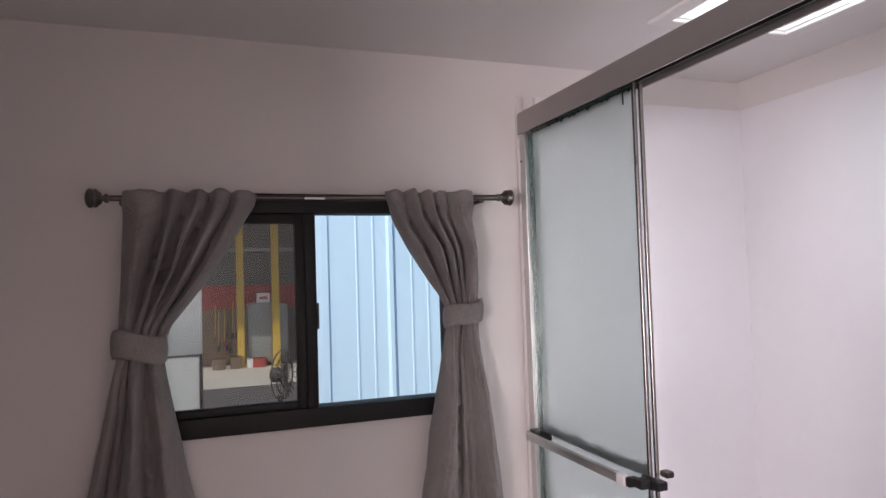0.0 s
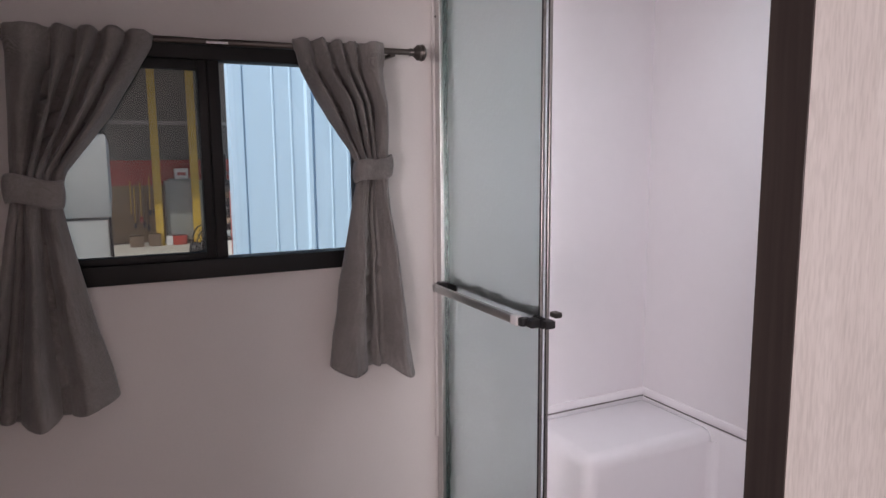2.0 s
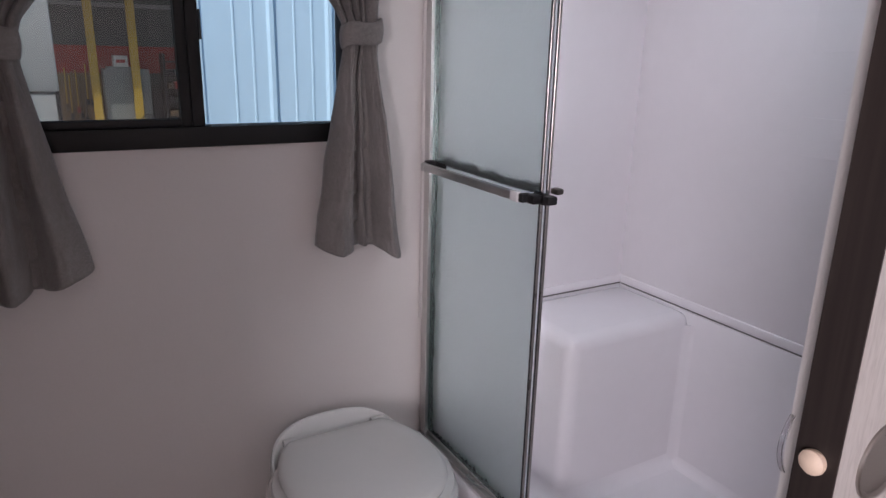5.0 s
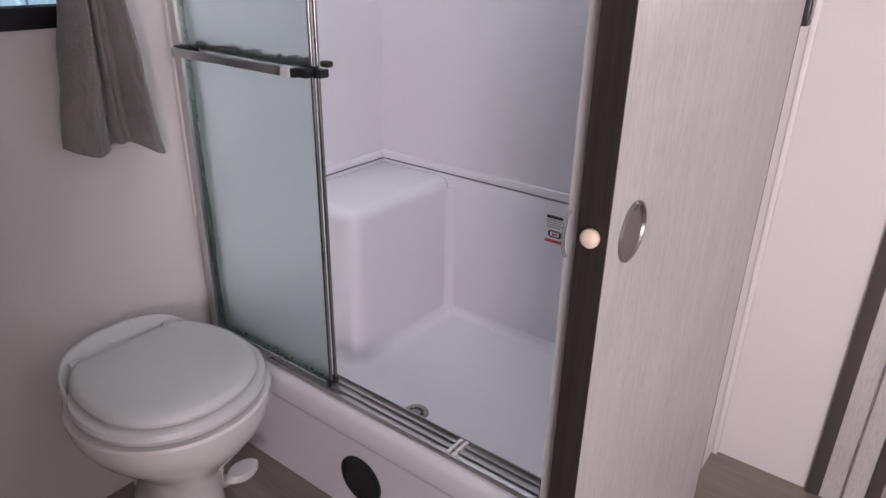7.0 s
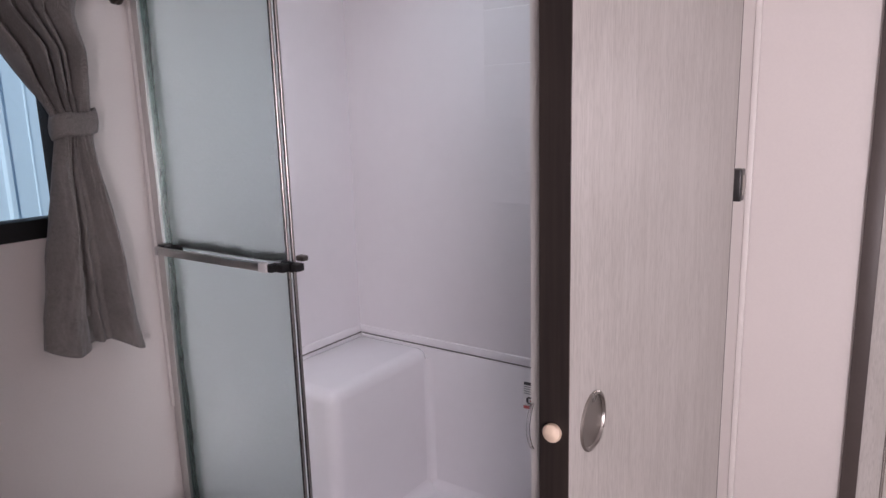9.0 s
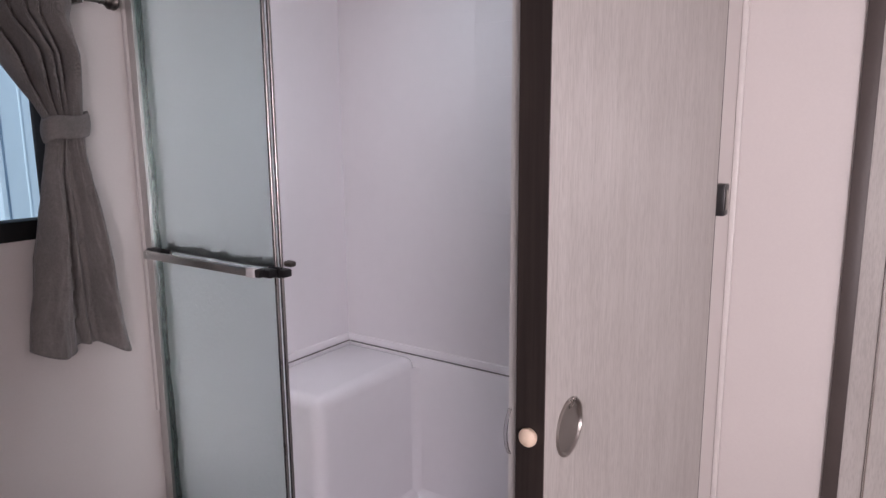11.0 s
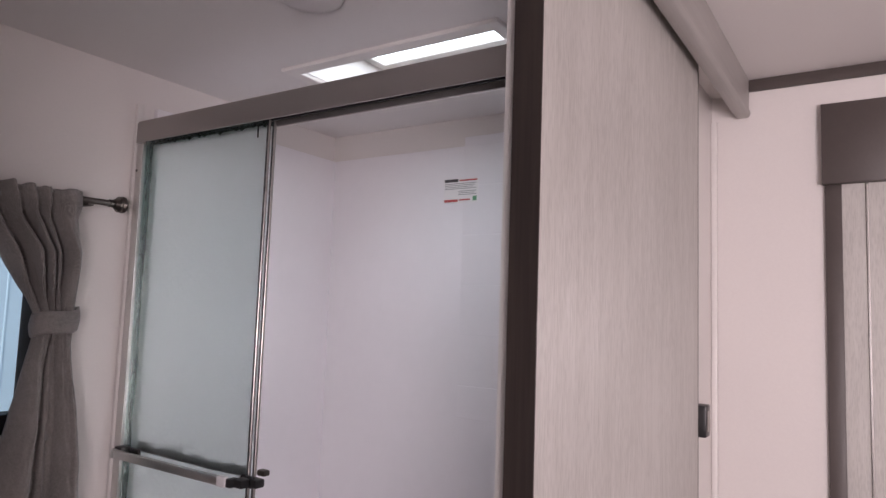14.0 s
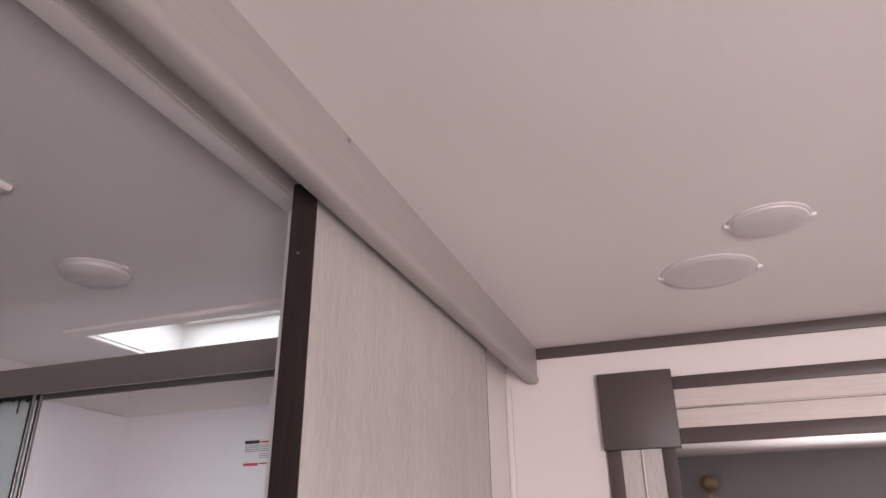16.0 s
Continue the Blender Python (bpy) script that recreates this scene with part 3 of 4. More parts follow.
part("plug", turned(bmesh.new(), (0.975, 1.160, 0.138), (-1, 0, 0), [(0, 0.050), (0.002, 0.050), (0.004, 0.030), (0.004, 0.002)], 30), BLACKP, cap)

# shower doors: header, sill track, jambs, two stacked panes
en = thing("shower_door_frame", "satin nickel frame of a bypass shower door", "door frame", (1.0, 1.15, 0.336))
hp = [(0.968, 1.752), (0.968, 1.797), (0.972, 1.803), (1.018, 1.803), (1.022, 1.797), (1.022, 1.753), (1.018, 1.753), (1.018, 1.774), (0.972, 1.774), (0.972, 1.752)]
part("header", rings(bmesh.new(), [[(x, y, z) for x, z in hp] for y in (0.600, W - 0.024)]), HEADM, en)
part("header_channel", boxed(1.001, 1.005, 0.60, W - 0.026, 1.760, 1.774), BLACKP, en)
part("sill_track", boxed(0.974, 1.036, 0.600, W - 0.024, 0.336, 0.343, bevel=0.001), ALU, en)
for x in (0.974, 0.992, 1.012, 1.032):
    part("track_rib", boxed(x, x + 0.003, 0.600, W - 0.024, 0.343, 0.349, bevel=0.0006, seg=1), ALU, en)
for y in (0.900, 0.914):
    part("track_clip", boxed(0.978, 1.030, y, y + 0.006, 0.343, 0.3505, bevel=0.001, seg=1), PAPER, en)
part("jamb", boxed(0.980, 1.028, W - 0.026, W - 0.004, 0.343, 1.752, bevel=0.002), ALU, en)
part("jamb_lip", boxed(0.980, 0.984, W - 0.034, W - 0.026, 0.343, 1.752), ALU, en)
part("jamb", boxed(0.970, 1.032, 0.600, 0.616, 0.343, 1.752, bevel=0.002), ALU, en)
part("screw", turned(bmesh.new(), (0.980, W - 0.015, 1.690), (-1, 0, 0), [(0, 0.003), (0.0015, 0.0025), (0.002, 0.001)], 10), BLACKP, en)


def shower_pane(x, y0, y1, label, seed):
    """A frameless obscure pane with a ragged clear margin where the texture stops."""
    door = thing("shower_door", label, "shower door", (x, (y0 + y1) / 2, 0.352), "bypass shower doors")
    rnd = random.Random(seed)
    zl, zh, ya = 0.354, 1.760, y0 + 0.004
    ym_ = y1 - 0.030

    def rag(mid, wide):
        return mid + wide * rnd.uniform(-1, 1)

    inner, outer_ = [], []
    n = 44
    for i in range(n + 1):
        y = ya + (ym_ - 0.004 - ya) * i / n
        inner.append((y, zl + (rag(0.016, 0.006) if i % 2 else 0.011)))
        outer_.append((y, zl))
    inner.append((ym_ - 0.002, zl + 0.026))
    outer_.append((y1, zl))
    n = 110
    wob = 0.0
    for i in range(n + 1):
        z = zl + 0.03 + (zh - zl - 0.05) * i / n
        wob = 0.75 * wob + rnd.uniform(-0.0022, 0.0022)
        inner.append((ym_ + wob, z))
        outer_.append((y1, z))
    inner.append((ym_ - 0.002, zh - 0.014))
    outer_.append((y1, zh))
    n = 44
    for i in range(n + 1):
        y = ym_ - 0.004 + (ya - ym_ + 0.004) * i / n
        inner.append((y, zh - (rag(0.013, 0.004) if i % 2 else 0.010)))
        outer_.append((y, zh))

    def slab(faces):
        bm = bmesh.new()
        made = {}
        fs = []
        for f in faces:
            for p in f:
                if p not in made:
                    made[p] = bm.verts.new((x - 0.0025, *p))
            fs.append(bm.faces.new([made[p] for p in f]))
        got = bmesh.ops.extrude_face_region(bm, geom=fs)
        bmesh.ops.translate(bm, vec=(0.005, 0, 0), verts=[v for v in got["geom"] if isinstance(v, bmesh.types.BMVert)])
        return bm

    g = part("glass", slab([inner]), RAIN, door, "obscure rain-textured glass", round_off=False)
    g.visible_shadow = False
    e = part("glass_margin", slab([(inner[i], inner[i + 1], outer_[i + 1], outer_[i]) for i in range(len(inner) - 1)]), EDGEG, door, "ragged clear glass margin", round_off=False)
    e.visible_shadow = False
    part("edge_strip", boxed(x - 0.003, x + 0.003, y0, y0 + 0.0035, 0.352, 1.760, bevel=0.0008, seg=1), NICKEL, door)
    part("edge_gasket", boxed(x - 0.0048, x - 0.003, y0 + 0.001, y0 + 0.004, 0.352, 1.760), BLACKP, door)
    part("roller_guide", boxed(x - 0.007, x + 0.007, y0, y0 + 0.012, 0.344, 0.364, bevel=0.002), BLACKP, door)
    return door


outer = shower_pane(0.994, 1.258, 1.676, "obscure glass shower door with a towel bar", 3)
inner = shower_pane(1.010, 1.260, 1.676, "obscure glass shower door behind the outer one", 8)
part("header_hook", boxed(0.989, 0.9912, 1.288, 1.290, 1.726, 1.752), BLACKP, outer)
# towel bar: flat aluminium bar on black brackets
BARZ = 1.055
bar = part("towel_bar", boxed(0.949, 0.960, 1.299, 1.640, BARZ - 0.009, BARZ + 0.009, bevel=0.003), ALU, outer, "flat brushed aluminium towel bar")
part("bar_collar", boxed(0.948, 0.961, 1.276, 1.299, BARZ - 0.0095, BARZ + 0.0095, bevel=0.002), PAPER, bar)
part("bar_end", boxed(0.9485, 0.9605, 1.640, 1.652, BARZ - 0.0092, BARZ + 0.0092, bevel=0.002), ALU, bar)
bm = bmesh.new()
box(bm, 0.951, 0.972, 1.262, 1.276, BARZ - 0.009, BARZ + 0.008, bevel=0.003)
box(bm, 0.962, 0.990, 1.244, 1.270, BARZ - 0.010, BARZ + 0.007, bevel=0.004)
box(bm, 0.982, 1.004, 1.226, 1.257, BARZ - 0.010, BARZ + 0.006, bevel=0.003)
box(bm, 0.982, 0.9912, 1.238, 1.272, BARZ - 0.012, BARZ + 0.010, bevel=0.003)
part("bar_bracket", bm, BLACKP, outer, "black plastic bracket")
bm = bmesh.new()
box(bm, 0.957, 0.972, 1.650, 1.664, BARZ - 0.007, BARZ + 0.008, bevel=0.003)
box(bm, 0.966, 0.990, 1.640, 1.668, BARZ - 0.004, BARZ + 0.012, bevel=0.004)
box(bm, 0.984, 0.9912, 1.604, 1.672, BARZ - 0.006, BARZ + 0.010, bevel=0.003)
part("bar_bracket", bm, BLACKP, outer, "black plastic bracket")
bm = bmesh.new()
box(bm, 1.013, 1.030, 1.240, 1.262, BARZ + 0.004, BARZ + 0.016, bevel=0.004)
part("pull_knob", bm, BRONZE, inner, "grey inside pull")
# the inside bar's refraction in the rain glass, modelled as a ragged dark strip
rb = random.Random(21)
outline = [(1.272, BARZ + 0.004)]
steps = 46
for k in range(steps + 1):
    outline.append((1.272 + 0.358 * k / steps, BARZ + (0.022 if k % 2 else 0.008) + rb.uniform(-0.006, 0.004)))
outline.append((1.630, BARZ + 0.004))
part("bar_refraction", rings(bmesh.new(), [[(x, y, z) for y, z in outline] for x in (0.9972, 1.0068)]), BARM, inner, "ragged dark strip for the inside bar's refraction in the glass", round_off=False)


def sticker(name, label, y_mid, z_mid, wy, hz, x, layout):
    ob = thing(name, label, "label", (x, y_mid, z_mid), "warning labels")
    part("paper", boxed(x - 0.0012, x, y_mid - wy / 2, y_mid + wy / 2, z_mid - hz / 2, z_mid + hz / 2), PAPER, ob)
    for u0, u1, v0, v1, ink in layout:
        part("print_bar", boxed(x - 0.0018, x - 0.0012, y_mid + wy / 2 - wy * u1, y_mid + wy / 2 - wy * u0, z_mid + hz / 2 - hz * v1, z_mid + hz / 2 - hz * v0), ink, ob)
    return ob


rows = [(0.02, 0.42, 0.02, 0.14, INKB), (0.46, 0.98, 0.06, 0.12, INKR)]
rows += [(0.03, 0.96 - 0.05 * (k % 3), 0.20 + 0.07 * k, 0.225 + 0.07 * k, INKG) for k in range(4)]
rows += [(0.44, 0.96 - 0.06 * (k % 2), 0.52 + 0.07 * k, 0.545 + 0.07 * k, INKG) for k in range(3)]
rows += [(0.02, 0.42, 0.86, 0.96, INKR), (0.46, 0.78, 0.86, 0.92, INKR), (0.86, 0.97, 0.76, 0.95, INKGR)]
sticker("warning_label", "white warning label with grey and red print on the shower wall", 1.209, 1.723, 0.110, 0.068, SX, rows)
rows = [(0.05, 0.95, 0.02, 0.13, INKB)] + [(0.05, 0.95 - 0.1 * (k % 2), 0.18 + 0.08 * k, 0.21 + 0.08 * k, INKG) for k in range(4)]
rows += [(0.25, 0.85, 0.55, 0.60, INKB), (0.18, 0.30, 0.60, 0.76, INKB), (0.78, 0.90, 0.60, 0.76, INKB), (0.25, 0.85, 0.76, 0.80, INKB), (0.4, 0.7, 0.65, 0.72, INKR), (0.03, 0.97, 0.88, 0.99, INKR)]
sticker("warning_label", "white and red label on the low shower wall", 1.060, 0.582, 0.055, 0.080, SX - 0.004, rows)

# ---- bathroom: the toilet ----
TX, TY = 0.706, 1.430
toilet = thing("toilet", "white porcelain camper toilet with the lid closed", "toilet", (TX, 1.47, 0))


def oval(cx, cy, z, rx, front, back, n=48, p=1.0):
    """An egg outline: rounder to the back, longer to the front."""
    pts = []
    for i in range(n):
        t = 2 * math.pi * i / n
        c, s = math.cos(t), math.sin(t)
        ry = back if s > 0 else front
        pts.append((cx + rx * math.copysign(abs(c) ** p, c), cy + ry * math.copysign(abs(s) ** p, s), z))
    return pts


bowl = [(FLOOR_Z, 0.105, 0.150, 0.190), (0.034, 0.100, 0.145, 0.185), (0.06, 0.086, 0.115, 0.165), (0.16, 0.082, 0.100, 0.155), (0.235, 0.090, 0.104, 0.158), (0.262, 0.106, 0.118, 0.165), (0.290, 0.132, 0.140, 0.178), (0.325, 0.165, 0.168, 0.195), (0.355, 0.190, 0.190, 0.210), (0.385, 0.204, 0.201, 0.220), (0.410, 0.209, 0.204, 0.223), (0.422, 0.209, 0.204, 0.222), (0.427, 0.205, 0.200, 0.219), (0.428, 0.186, 0.182, 0.200)]
bowl = [(z, rx - 0.011 * min(1.0, z / 0.35), f, b) for z, rx, f, b in bowl]
bm = rings(bmesh.new(), [oval(TX - 0.016 * max(0, 1 - z / 0.3), TY + 0.02 * max(0, 1 - z / 0.3), z, rx, f, b) for z, rx, f, b in bowl])
part("bowl", bm, CHINA, toilet, "glossy white porcelain bowl on a pedestal")
seatp = [(0.4335, 0.178, 0.184, 0.172), (0.4345, 0.186, 0.192, 0.176), (0.445, 0.189, 0.195, 0.178), (0.455, 0.185, 0.191, 0.176), (0.458, 0.172, 0.178, 0.170)]
part("seat", rings(bmesh.new(), [oval(TX, TY, z, rx, f, b, p=0.94) for z, rx, f, b in seatp]), LIDPL, toilet)


def lid_outline(z, grow):
    pts = oval(TX, TY, z, 0.168 + grow, 0.178 + grow, 0.205 + grow, 64, 0.92)
    return [(x, min(y, 1.588 + grow), z) for x, y, z in pts]


lidp = [(0.4605, -0.010), (0.4615, -0.002), (0.470, 0.001), (0.478, -0.003), (0.483, -0.012), (0.486, -0.035), (0.488, -0.09)]
part("lid", rings(bmesh.new(), [lid_outline(z, g) for z, g in lidp]), LIDPL, toilet, "closed white plastic lid")
# hinge housing: a rounded ridge that sinks towards the straight back of the lid
loops = []
for k in range(33):
    t = math.pi * k / 32
    c, d = math.cos(t), math.sin(t)
    px, py = TX - 0.004 + 0.160 * math.copysign(abs(c) ** 0.8, c), 1.515 + 0.135 * d ** 0.75
    ix, iy = TX + 0.132 * math.copysign(abs(c) ** 0.75, c), 1.560 + 0.034 * d ** 0.75
    h = 0.430 + 0.066 * d ** 0.7

    def at(q):
        return px + q * (ix - px), py + q * (iy - py)
    loops.append([(*at(0), 0.38), (*at(0), h - 0.022), (*at(0.05), h - 0.008), (*at(0.14), h), (*at(0.30), h + 0.001), (*at(0.45), h - 0.006), (*at(0.62), h - 0.020), (*at(1), min(h, 0.472) - 0.016), (*at(1), 0.38)])
part("hinge_housing", rings(bmesh.new(), loops), LIDPL, toilet, "rounded white housing behind the lid")
for dx in (-0.105, 0.105):
    part("hinge", turned(bmesh.new(), (TX + dx - 0.016, 1.594, 0.470), (1, 0, 0), [(0, 0.007), (0.001, 0.009), (0.031, 0.009), (0.032, 0.007)], 14), LIDPL, toilet)
part("pedal_arm", boxed(TX + 0.04, TX + 0.110, 1.400, 1.425, 0.118, 0.135, bevel=0.005), LIDPL, toilet)
part("flush_pedal", rings(bmesh.new(), [oval(TX + 0.122, 1.404, z, rx, 0.024, 0.024, 24) for z, rx in ((0.121, 0.036), (0.124, 0.042), (0.137, 0.042), (0.141, 0.036))]), LIDPL, toilet, "white plastic foot pedal")

# ---- bathroom ceiling: round lamp, vent, skylight ----


def round_lamp(label, x, y, z, r, h, group=""):
    ob = thing("ceiling_light", label, "ceiling light", (x, y, z), group)
    part("base", turned(bmesh.new(), (x, y, z), (0, 0, -1), [(0, r), (0.002, r), (0.0032, r * 0.985), (0.0036, r * 0.955)], 40), LENS, ob)
    part("lens", turned(bmesh.new(), (x, y, z - 0.003), (0, 0, -1), [(0, r * 0.95), (h * 0.4, r * 0.92), (h * 0.75, r * 0.78), (h * 0.95, r * 0.5), (h, r * 0.1)], 40), LENS, ob)
    for s in (-1, 1):
        part("tab", boxed(x - 0.005, x + 0.005, y + s * r - 0.006, y + s * r + 0.004, z - 0.005, z, bevel=0.001), TRIM, ob)
    return ob


round_lamp("round frosted white ceiling light, switched off", 0.889, 1.058, CB, 0.060, 0.016)
round_lamp("flat round white ceiling light, switched off", 1.334, 0.077, CR, 0.085, 0.004, "bedroom ceiling lights")
round_lamp("small round white ceiling light, switched off", 1.135, -0.008, CR, 0.060, 0.008, "bedroom ceiling lights")


def flange(bm, x0, x1, y0, y1, hx0, hx1, hy0, hy1, z0, z1):
    """A flat four-sided frame of one piece, with eased edges."""
    e = min(0.002, (z1 - z0) / 3)

    def ring(g, h, z):
        return [(x0 + (hx0 - x0) * g + h, y0 + (hy0 - y0) * g + h, z), (x1 + (hx1 - x1) * g - h, y0 + (hy0 - y0) * g + h, z), (x1 + (hx1 - x1) * g - h, y1 + (hy1 - y1) * g - h, z), (x0 + (hx0 - x0) * g + h, y1 + (hy1 - y1) * g - h, z)]

    loops = [ring(0, 0, z1), ring(0, 0, z0 + e), ring(0, e, z0), ring(1, -e, z0), ring(1, 0, z0 + e), ring(1, 0, z1), ring(0, 0, z1)]
    rings(bm, loops, False, False)
    bmesh.ops.remove_doubles(bm, verts=bm.verts, dist=1e-6)
    return bm


vent = thing("roof_vent", "white roof vent with a green smoked dome and fan", "roof vent", (0.487, 1.105, CB))
part("flange", flange(bmesh.new(), 0.326, 0.648, 0.956, 1.266, 0.354, 0.620, 0.974, 1.238, CB - 0.008, CB), TRIM, vent)
part("well", flange(bmesh.new(), 0.346, 0.628, 0.964, 1.246, 0.356, 0.618, 0.974, 1.236, CB, CB + 0.085), TRIM, vent)
bm = bmesh.new()
flange(bm, 0.357, 0.617, 0.975, 1.235, 0.372, 0.602, 0.990, 1.220, CB + 0.060, CB + 0.072)
part("screen_frame", bm, GREENG, vent, "green tinted inner frame")
# a rounded tube runs round the foot of the dome
loops = []
for k in range(64):
    a = 2 * math.pi * k / 64
    c, d = math.cos(a), math.sin(a)
    ring = []
    for q in range(8):
        b = 2 * math.pi * q / 8
        r = 0.106 + 0.009 * math.cos(b)
        ring.append((0.487 + r * math.copysign(abs(c) ** 0.35, c), 1.105 + r * math.copysign(abs(d) ** 0.35, d), CB + 0.080 + 0.007 * math.sin(b)))
    loops.append(ring)
part("rim", rings(bmesh.new(), loops + [loops[0]], False, False), BRASS, vent, "shiny rounded rim of the dome")
hubp = part("fan_hub", turned(bmesh.new(), (0.487, 1.105, CB + 0.080), (0, 0, 1), [(0, 0.020), (0.002, 0.024), (0.02, 0.024)], 20), GREYB, vent)
for k in range(4):
    a = radians(45 + 90 * k)
    shape = [(0.018, -0.012), (0.045, -0.026), (0.078, -0.036), (0.098, -0.030), (0.104, -0.004), (0.098, 0.022), (0.080, 0.030), (0.050, 0.022), (0.018, 0.012)]
    bm = rings(bmesh.new(), [[(u, v, w + 0.006 * (u / 0.1) ** 2) for u, v in shape] for w in (-0.001, 0.001)])
    bm.transform(Matrix.Translation((0.487, 1.105, CB + 0.088)) @ Matrix.Rotation(a, 4, 'Z') @ Matrix.Rotation(radians(24), 4, 'X'))
    part("fan_blade", bm, GREYB, vent, "grey plastic fan blade")
bm = bmesh.new()
rings(bm, [[(0.487 + s * 0.125 * a, 1.105 + s * 0.125 * b, z) for a, b in ((-1, -1), (1, -1), (1, 1), (-1, 1))] for s, z in ((1.14, 2.03), (1.1, 2.096), (1.05, 2.115), (0.8, 2.13))], False, True)
part("dome", bm, DOMEG, vent, "green smoked dome lid")
crank = part("crank_knob", turned(bmesh.new(), (0.400, 1.060, CB + 0.052), (0, 0, -1), [(0, 0.006), (0.02, 0.006), (0.021, 0.013), (0.03, 0.013), (0.032, 0.009)], 16), BLACKP, vent, "black crank knob")
part("crank_arm", boxed(0.396, 0.440, 1.056, 1.064, CB + 0.036, CB + 0.042, bevel=0.002), BLACKP, crank)
for x, y in ((0.630, 0.965), (0.634, 1.252), (0.340, 0.965)):
    part("screw", turned(bmesh.new(), (x, y, CB - 0.008), (0, 0, -1), [(0, 0.0035), (0.0012, 0.003), (0.0016, 0.001)], 10), NICKEL, vent)

vent.location = (0.462, 1.077, CB)

sk = thing("skylight", "white framed shower skylight, bright with daylight", "skylight", (1.352, 1.13, CB))
part("flange", flange(bmesh.new(), 1.172, 1.540, 0.858, 1.422, 1.207, 1.505, 0.886, 1.393, CB - 0.008, CB), TRIM, sk)
part("well", flange(bmesh.new(), 1.199, 1.513, 0.878, 1.401, 1.209, 1.503, 0.888, 1.391, CB, CB + 0.125), TRIM, sk)
part("inner_frame", flange(bmesh.new(), 1.210, 1.502, 0.889, 1.390, 1.235, 1.477, 0.912, 1.365, CB + 0.098, CB + 0.106), TRIM, sk)
bm = bmesh.new()
rings(bm, [[(1.352 + s * a * 0.150, 1.128 + s * b * 0.270, z) for a, b in ((-1, -1), (1, -1), (1, 1), (-1, 1))] for s, z in ((1.02, 2.035), (1.02, 2.06), (0.98, 2.08), (0.80, 2.10))], False, True)
part("dome", bm, DOME, sk, "bright translucent dome")

sk.location = (1.306, 1.09, CB)

# ---- the sliding door and its valance ----
door = thing("sliding_door", "whitewashed wood sliding door with dark edges, slid open", "door", (1.06, 0.549, 0.006))
px, pz, pr = 0.776, 0.995, 0.0305
bm = bmesh.new()
for a in ((0.7125, px - 0.05, 0.008, 1.905), (px + 0.05, 1.426, 0.008, 1.905), (px - 0.05, px + 0.05, 0.008, pz - 0.05), (px - 0.05, px + 0.05, pz + 0.05, 1.905)):
    box(bm, a[0], a[1], 0.5325, 0.5650, a[2], a[3])
square, circle, deep = [], [], []
for i in range(48):
    c, d = math.cos(2 * math.pi * i / 48), math.sin(2 * math.pi * i / 48)
    k = 0.05 / max(abs(c), abs(d))
    square.append((px + k * c, 0.5325, pz + k * d))
    circle.append((px + pr * c, 0.5325, pz + pr * d))
    deep.append((px + pr * c, 0.5480, pz + pr * d))
rings(bm, [square, circle, deep], False, True)
part("panel", bm, WOODW, door, "pale whitewashed wood-grain panel", round_off=False)
part("edge_band", boxed(0.7105, 0.7125, 0.5320, 0.5655, 0.008, 1.905), DARKW, door, "dark brown edge band")
part("edge_band", boxed(1.426, 1.428, 0.5320, 0.5655, 0.008, 1.905), DARKW, door)
prof = [(0.0, 0.0345), (0.0018, 0.0345), (0.0030, 0.0330), (0.0030, 0.0305), (0.0012, 0.0292), (-0.0100, 0.0284), (-0.0132, 0.0262), (-0.0145, 0.0200), (-0.0148, 0.002)]
pull = part("flush_pull", turned(bmesh.new(), (px, 0.5326, pz), (0, -1, 0), prof, 48), NICKEL, door, "round satin nickel flush pull")
part("bumper", turned(bmesh.new(), (0.7105, 0.5490, 1.005), (-1, 0, 0), [(0, 0.0095), (0.003, 0.0105), (0.006, 0.0100), (0.0085, 0.0070), (0.0095, 0.002)], 24), BEECH, door, "pale round bumper button")
part("wheel_hanger", boxed(0.78, 0.84, 0.541, 0.556, 1.905, 1.915, bevel=0.002), NICKEL, door)
part("edge_screw", turned(bmesh.new(), (0.7105, 0.552, 1.812), (-1, 0, 0), [(0, 0.002), (0.001, 0.0018), (0.0014, 0.0005)], 8), NICKEL, door)

keeper = thing("door_keeper", "clear plastic keeper on the doorway edge", "door hardware", (0.748, 0.59, 0.975))
loops = []
for k in range(9):
    t = math.pi * k / 8
    x, z = 0.7495 - 0.011 * math.sin(t) ** 0.8, 1.012 - 0.056 * k / 8
    loops.append([(x, 0.5915, z), (x - 0.0014, 0.5915, z), (x - 0.0014, 0.5955, z), (x, 0.5955, z)])
part("clip", rings(bmesh.new(), loops), CLEARP, keeper)

catch = thing("door_catch", "small black door catch with a metal face", "door hardware", (1.592, 0.56, 1.145))
part("body", boxed(1.575, 1.612, 0.5485, PY0, 1.146, 1.212, bevel=0.003), BLACKP, catch)
part("strike", boxed(1.584, 1.608, 0.5472, 0.5485, 1.158, 1.200, bevel=0.0005, seg=1), NICKEL, catch, "satin metal strike plate")

